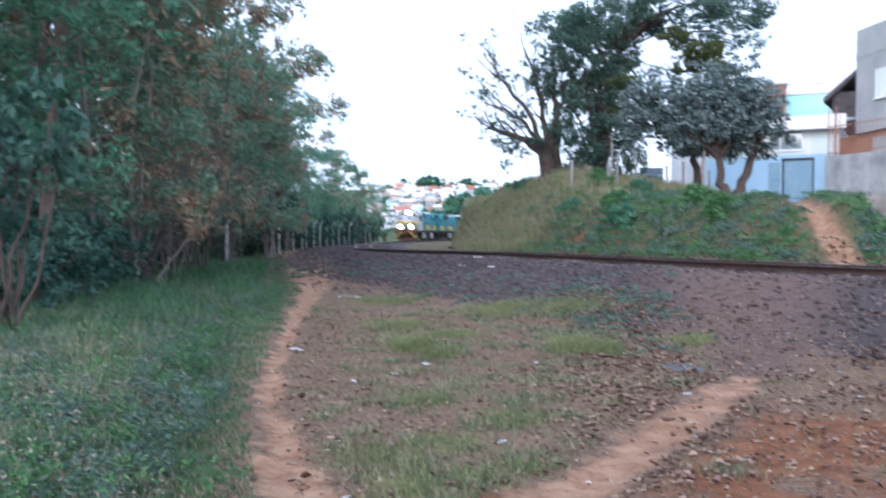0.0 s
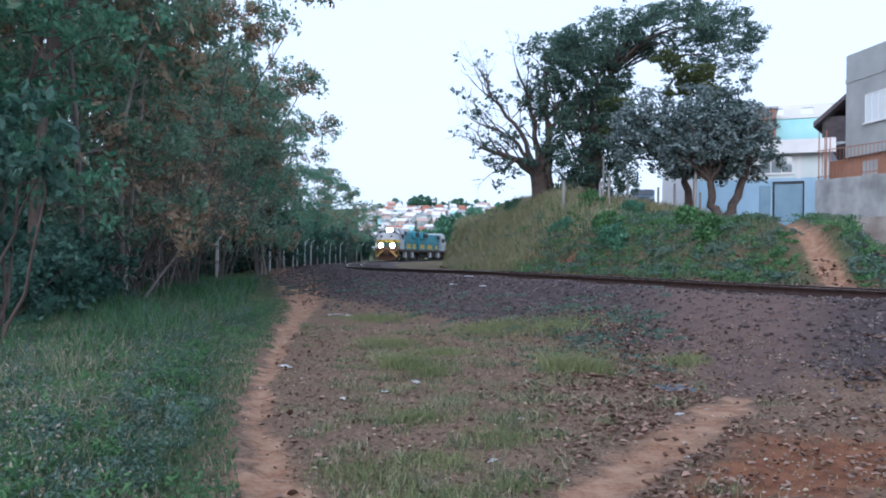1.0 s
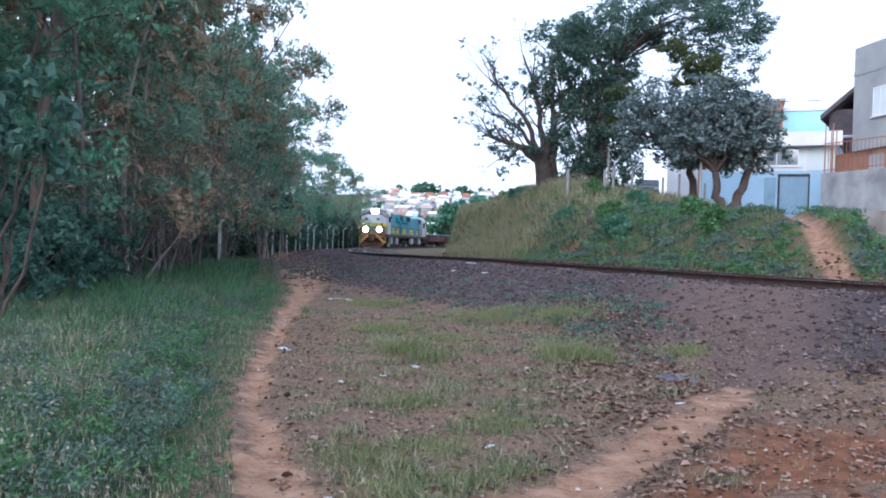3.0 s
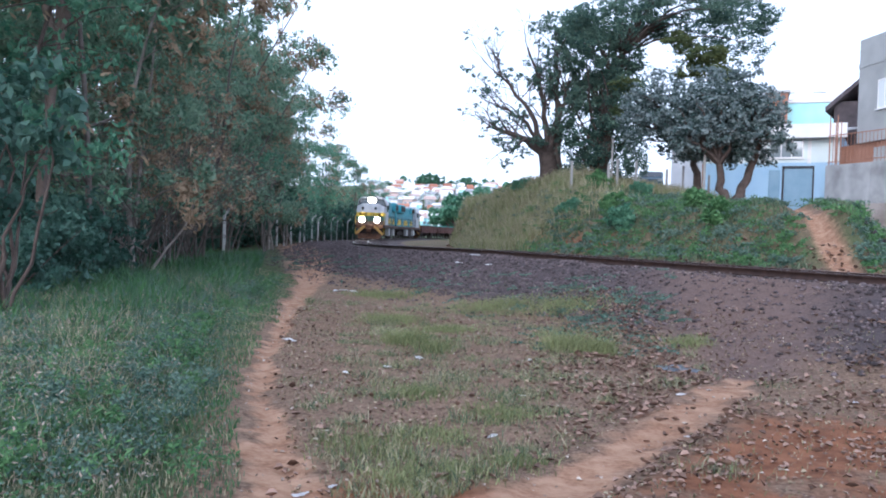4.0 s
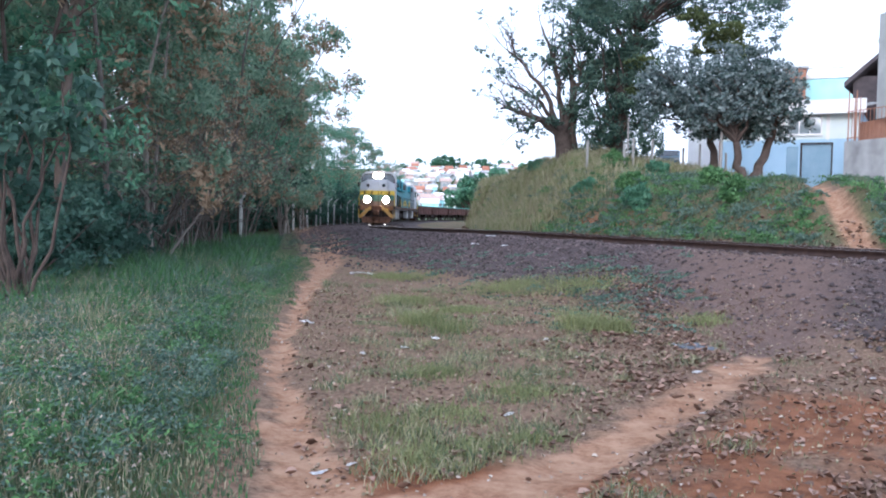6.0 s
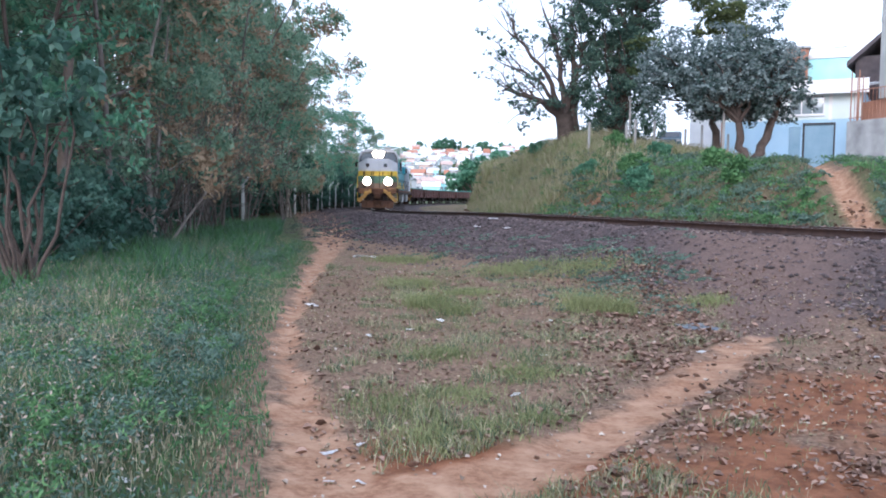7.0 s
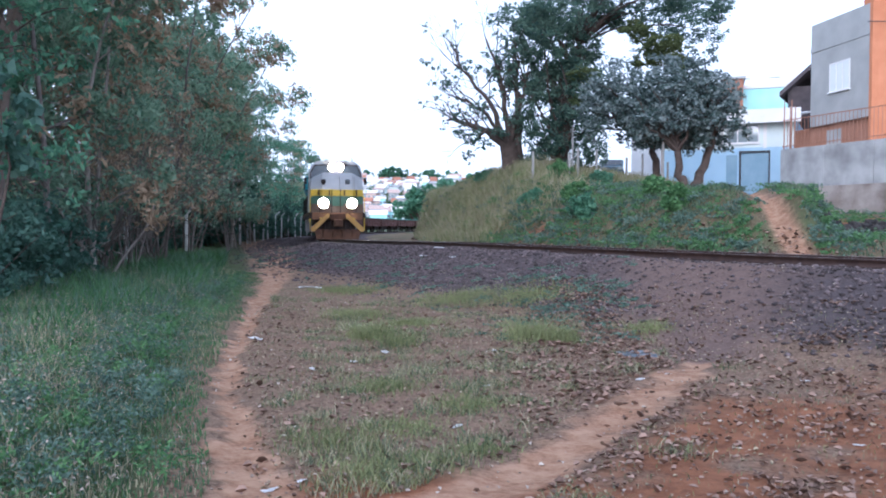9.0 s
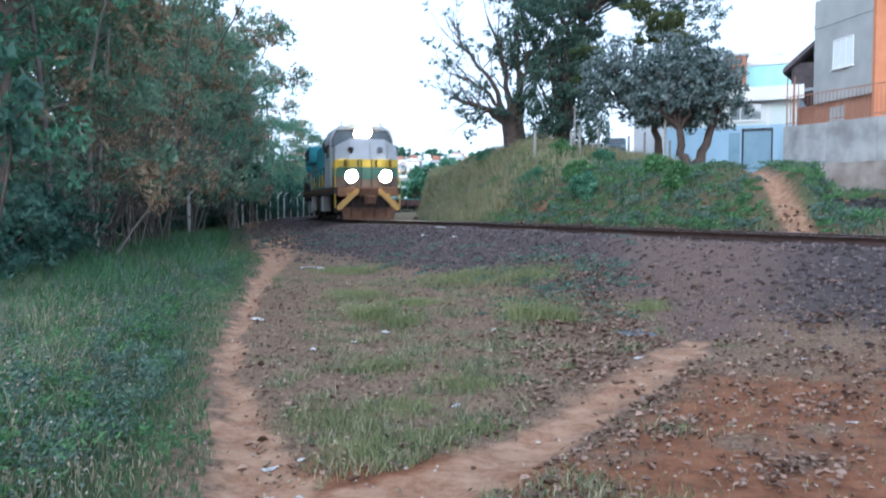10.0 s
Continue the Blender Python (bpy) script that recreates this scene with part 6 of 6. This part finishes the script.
def build_back_houses():
    h = empty("turquoise_house", "bright turquoise two-storey house with a white parapet", "house", at=Matrix.Translation((0, 0, -1.3)) @ facade(21.0, 64.2, 27.2, 61.8))
    L = 6.65
    wall_with(h, "front_wall", 0, L, 3, 13.0, [(0.5, 1.5, 9.4, 10.7)], M_TURQ, label="bright turquoise wall")
    window_on(h, 0.51, 1.49, 9.41, 10.69, M_PANE, M_WHITE)
    part("side_wall", boxes((0, 0.2, 0.2, 9, 3, 13.0), (L - 0.2, L, 0.2, 9, 3, 13.0)), M_TURQ, h)
    part("parapet", boxes((-0.2, 0.8, -0.1, 0.3, 13.02, 14.0), (1.6, 2.8, -0.1, 0.3, 13.3, 13.75), (3.6, 6.7, -0.1, 0.3, 13.3, 13.75), (0.8, 6.7, -0.1, 0.3, 13.02, 13.3), (0.8, 6.7, -0.1, 0.3, 13.75, 14.0)), M_WHITE, h, "white parapet with openings")
    part("roof_slab", boxes((-0.2, L, 0.3, 9.2, 13.02, 13.2)), M_RENDERGREY, h)
    part("annex_roof", boxes((0.9, L, -3.0, -0.1, 9.7, 9.95)), M_BROWN, h, "brown lean-to roof")
    w = empty("red_brown_house", "small red-brown house block behind the trees", "house", at=facade(20.0, 62.0, 21.3, 61.6))
    part("wall", boxes((0, 1.36, 0, 6, 3, 12.1)), M_TERRA, w)
    part("roof", boxes((-0.2, 1.5, -0.2, 6.2, 12.1, 12.25)), M_RENDERGREY, w)
    d = empty("gabled_house", "house with a dark tiled gable roof beside the grey block", "house", at=facade(22.0, 55.5, 25.5, 53.5))
    bm = bmesh.new()
    prism(bm, [(-0.4, 10.2), (2.4, 12.7), (5.2, 10.2), (5.2, 9.9), (2.4, 12.4), (-0.4, 9.9)], -0.5, 7)
    part("roof", bm, M_TILE, d, "dark tiled gable roof")
    part("wall", boxes((0, 4.2, 0.3, 6.5, 3, 10.6)), M_TILE, d)
    s = empty("street_house", "low pale house along the sloping street", "house", at=facade(13.2, 60.5, 16.6, 58.0))
    part("wall", boxes((0, 4.2, 0, 5, 3, 8.0)), M_WHITE, s)
    bm = bmesh.new()
    prism(bm, [(-0.3, 8.0), (2.6, 9.0), (5.3, 8.0)], -0.3, 4.5, axis="x")
    part("roof", bm, M_REDTILE, s)
    part("door", boxes((2.2, 3.1, -0.03, 0.0, 4.6, 6.8)), M_BROWN, s)


def build_grey_block():
    b = empty("grey_block_house", "tall unplastered house with a grey rendered side and orange front", "house", at=facade(19.45, 46.0, 20.15, 41.2))
    L = 4.85
    wall_with(b, "side_wall", 0, L, 6.9, 12.2, [(1.75, 3.35, 8.5, 9.85)], M_RENDERGREY, 0.22, "grey cement-rendered wall")
    window_on(b, 1.76, 3.34, 8.51, 9.84, M_CURTAIN, M_WHITE, 2)
    part("floor_band", boxes((-0.02, L + 0.02, -0.03, 0.0, 10.75, 10.98)), M_RENDERGREY, b)
    part("floor_slab", boxes((0, L, 0.22, 8, 6.92, 7.1)), M_RENDERGREY, b)
    part("roof_slab", boxes((0, L, 0.22, 8, 11.95, 12.17)), M_RENDERGREY, b)
    part("orange_wall", boxes((L, L + 0.22, 0.01, 8, 5.6, 14.6)), M_ORANGE, b, "orange hollow-block front wall")
    part("orange_tower", boxes((L - 1.2, L - 0.01, 0.5, 8, 12.21, 14.6)), M_ORANGE, b)
    part("back_wall", boxes((0, L, 7.8, 8, 5.6, 11.95)), M_RENDERGREY, b)
    part("ground_floor_wall", boxes((-2.6, L, 0.26, 0.46, 5.0, 6.91)), M_TERRA, b, "red-brown ground-floor wall")
    part("ground_floor_door", boxes((1.2, 2.4, 0.2, 0.257, 5.0, 6.6)), M_RENDERGREY, b)
    w = empty("retaining_wall", "grey weathered block retaining wall with a stained foot", "wall", kind="structure", at=facade(17.2, 44.2, 23.4, 28.0))
    LW = 17.3
    for k in range(6):
        part("wall_panel", boxes((k * LW / 6 + 0.012, (k + 1) * LW / 6 - 0.012, 0, 0.3, 1.2, 5.55), bevel=0.01), M_CONC, w)
    part("wall_core", boxes((0, LW, 0.05, 0.28, 1.2, 5.5)), M_RENDERGREY, w)
    part("wall_footing", boxes((1.6, LW, -0.12, 0.0, 1.2, 3.6), bevel=0.02), M_STAIN, w, "brown-stained lower footing")
    part("terrace", boxes((0, LW, 0.3, 3.2, 4.9, 5.1)), M_CONC, w)
    f = empty("terrace_railing", "rust-orange steel railing along the top of the wall", "railing", at=facade(17.2, 44.2, 23.4, 28.0))
    part("top_rail", boxes((0, LW, 0.11, 0.15, 7.0, 7.04)), M_FENCE, f)
    part("bottom_rail", boxes((0, LW, 0.11, 0.15, 5.7, 5.74)), M_FENCE, f)
    bar = boxes((-0.009, 0.009, 0.12, 0.14, 5.55, 7.0))
    me = bpy.data.meshes.new("bar")
    bar.to_mesh(me)
    bar.free()
    shaded(me, M_FENCE)
    for k in range(75):
        ob = mesh_part("bar", me, f)
        ob.location = (0.1 + k * 0.23, 0, 0)
    pole = boxes((-0.02, 0.02, 0.11, 0.15, 5.5, 8.0))
    pm = bpy.data.meshes.new("pole")
    pole.to_mesh(pm)
    pole.free()
    shaded(pm, M_FENCE)
    for x in (0.1, 0.6, 7.0, 12.0):
        ob = mesh_part("pole", pm, f)
        ob.location = (x, 0, 0)


build_blue_house()
build_back_houses()
build_grey_block()


def build_car():
    M_CAR = mat("dark_blue_car_paint", (0.05, 0.1, 0.14), (0.08, 0.15, 0.19), 1, 0.3, 0.2, 0, spec=0.6)
    x, y = 11.2, 57.0
    c = empty("parked_car", "dark blue car parked on the sloping street", "car", at=pose(x, y, zat(x, y) - 0.25, 0, 0, -11) @ Matrix.Scale(0.85, 4))
    bm = bmesh.new()
    prism(bm, [(-2.0, 0.35), (-2.0, 0.85), (-1.1, 1.0), (-0.55, 1.5), (1.1, 1.52), (1.8, 1.0), (2.05, 0.9), (2.05, 0.35)], -0.82, 0.82, axis="x")
    bmesh.ops.bevel(bm, geom=bm.edges[:], offset=0.06, segments=2, affect="EDGES")
    part("body", bm, M_CAR, c)
    bm = bmesh.new()
    prism(bm, [(-1.08, 1.03), (-0.6, 1.44), (-0.62, 1.47), (-1.12, 1.05)], -0.7, 0.7, axis="x")
    part("windscreen", bm, M_CABGLASS, c)
    for sx in (-1, 1):
        part("side_window", boxes((sx * 0.83 - 0.01, sx * 0.83 + 0.01, -0.45, 1.2, 1.03, 1.42)), M_CABGLASS, c)
        part("headlight", boxes((sx * 0.6 - 0.16, sx * 0.6 + 0.16, -2.03, -1.96, 0.68, 0.82)), M_TANK, c)
        for yy in (-1.25, 1.3):
            bm = bmesh.new()
            cyl(bm, (sx * 0.7, yy, 0.32), (sx * 0.86, yy, 0.32), 0.32, seg=18)
            wl = part("wheel", bm, M_LDARK, c)
            bm = bmesh.new()
            cyl(bm, (sx * 0.8, yy, 0.32), (sx * 0.875, yy, 0.32), 0.19, seg=12)
            part("rim", bm, M_TANK, wl)


build_car()


def build_cable():
    pts = []
    for k in range(13):
        t = k / 12
        pts.append((Vector((19.95 + 12 * t, 41.0 - 6 * t, 11.3 + 2.2 * t - 1.2 * math.sin(math.pi * t))), 0.022))
    tagged(new("power_cable", shaded(tubes([pts], 6), M_DARKMETAL, True)), "thin black power cable fixed to the grey house", "cable")


build_cable()


# ---- the far town on its hill ----
def build_town():
    rd = random.Random(61)
    # tile colour washed paler: the haze of distance is put into it
    M_PALEROOF = mat("hazed_roof_tile", (0.42, 0.3, 0.25), (0.6, 0.47, 0.42), 2.0, 0.9)
    walls = [M_WHITE, M_WHITE, M_MINT, M_WHITE, M_TURQ, M_WHITE, M_PALEROOF, M_CONC]
    for k in range(210):
        y = rd.uniform(330, 640)
        x = y * rd.uniform(-0.125, 0.06)
        wd, dp, tall = rd.uniform(3, 6.5), rd.uniform(3, 6), rd.choice((2.0, 2.3, 2.6, 4.0))
        h = empty("town_house", "small far-off house on the hillside", "house", "houses of the far town", at=pose(x, y, zat(x, y) - 0.6, 0, 0, rd.uniform(-25, 25)))
        part("wall", boxes((-wd / 2, wd / 2, -dp / 2, dp / 2, 0, tall + 0.6)), rd.choice(walls), h)
        bm = bmesh.new()
        prism(bm, [(-dp / 2 - 0.5, tall + 0.6), (0, tall + rd.uniform(1.6, 2.6)), (dp / 2 + 0.5, tall + 0.6)], -wd / 2 - 0.5, wd / 2 + 0.5, axis="x")
        part("roof", bm, rd.choice((M_PALEROOF, M_WHITE, M_WHITE, M_CONC, M_PALEROOF, M_REDTILE, M_WHITE)), h)
        for j in range(2):
            a = -wd * 0.28 + j * wd * 0.45
            part("window", boxes((a, a + 1.3, -dp / 2 - 0.04, -dp / 2 + 0.02, tall - 1.9, tall - 0.7)), M_PANE, h)
    first = None
    spots = [(rd.uniform(-0.12, 0.055), rd.uniform(400, 660), rd.uniform(0.3, 0.6)) for k in range(26)]
    spots += [(-0.062, 655, 1.3), (-0.055, 650, 1.45), (-0.047, 660, 1.3), (-0.03, 655, 0.9), (-0.016, 650, 1.2), (-0.01, 655, 1.3), (0.009, 650, 1.35), (0.016, 655, 1.0), (-0.085, 655, 1.2), (0.03, 655, 1.0), (0.042, 655, 1.0)]
    label = "broad dark tree among the far houses"
    rs = np.random.RandomState(66)
    cl = [Vector((rd.gauss(0, 2.6), rd.gauss(0, 2.2), rd.uniform(2.5, 7.5))) for k in range(22)]
    tr = shaded(tubes([limb_to(rd, (0, 0, -0.5), c, 0.2, 0.05, 0.2, 4) for c in cl], 5), M_BARK)
    cr = leaf_mesh("crown", rs, clump_points(rs, cl, [170] * 22, [1.6] * 22, [1.2] * 22), 0.8, 0.55, M_LEAF_B)
    for q, y, s in spots:
        x = q * y
        m = pose(x, y, zat(x, y), 0, 0, rd.uniform(0, 360)) @ Matrix.Diagonal((s, s, s, 1))
        if first is None:
            first = plant("far_tree", (tr, cr), m, label, "tree", "trees of the far town")
        else:
            copy_thing(first, Matrix.Identity(4)).matrix_basis = m
    for x, y, s in ((-6.5, 205, 0.9), (-2.5, 200, 1.25), (2.0, 203, 1.4), (7.0, 198, 1.5), (13.0, 200, 1.4), (19.0, 204, 1.5)):
        o = copy_thing(first, Matrix.Identity(4))
        o.matrix_basis = pose(x, y, zat(x, y), 0, 0, rd.uniform(0, 360)) @ Matrix.Diagonal((s, s, s, 1))
        tagged(o, "round dark tree beyond the bend of the track", "tree", "trees beyond the bend")


build_town()


# ---- what moves: the train along its curve ----
SPEED = 8.29
LOCO_LEN = LOCO_L * 1.04 + 0.5
_S = np.arange(-80.0, 260.0, 0.5)
_XY = np.array([track_point(v)[:2] for v in _S])
_RUN = np.concatenate([[0], np.cumsum(np.hypot(*np.diff(_XY, axis=0).T))])
_RUN = _RUN - np.interp(0.0, _S, _RUN)


def along(metres):
    """Place on the line that many metres of rail beyond the near point."""
    x, y, h = track_point(float(np.interp(metres, _RUN, _S)))
    return Vector((x, y, RAIL_Z - float(fall(math.degrees(h)))))


def on_track(start, front, rear, turned=0.0):
    """Pose of a vehicle whose front end is at start, riding on pivots front and rear metres behind it."""
    a, b = along(start + front), along(start + rear)
    d = (b - a).normalized()
    o = a - d * front + d * turned
    yaw = math.degrees(math.atan2(d.y, d.x)) - 90
    return pose(o.x, o.y, o.z, 0, 0, yaw + (180 if turned else 0))


def motions():
    times = [k * 0.5 for k in range(21)]
    walk(LOCO, [(t, on_track(SPEED * (9.8 - t) - 0.23, 3.54, 15.5)) for t in times])
    walk(REAR_LOCO, [(t, on_track(SPEED * (9.8 - t) - 0.23 + LOCO_LEN, 3.64, 15.6, LOCO_L * 1.04)) for t in times])
    for k, g in enumerate(WAGONS):
        walk(g, [(t, on_track(SPEED * (9.8 - t) + LOCO_LEN * 2 - 0.2 + k * 12.7, 2.4, 10.2)) for t in times])
    for wheels, sign in ((LEAD_WHEELS, 1), (REAR_WHEELS, -1), (WHEELS, 1)):
        for wh, y, r in wheels:
            walk(wh, [(k * 0.05, pose(0, y, r, sign * math.degrees(SPEED * k * 0.05 / r), 0, 0)) for k in range(201)])


motions()
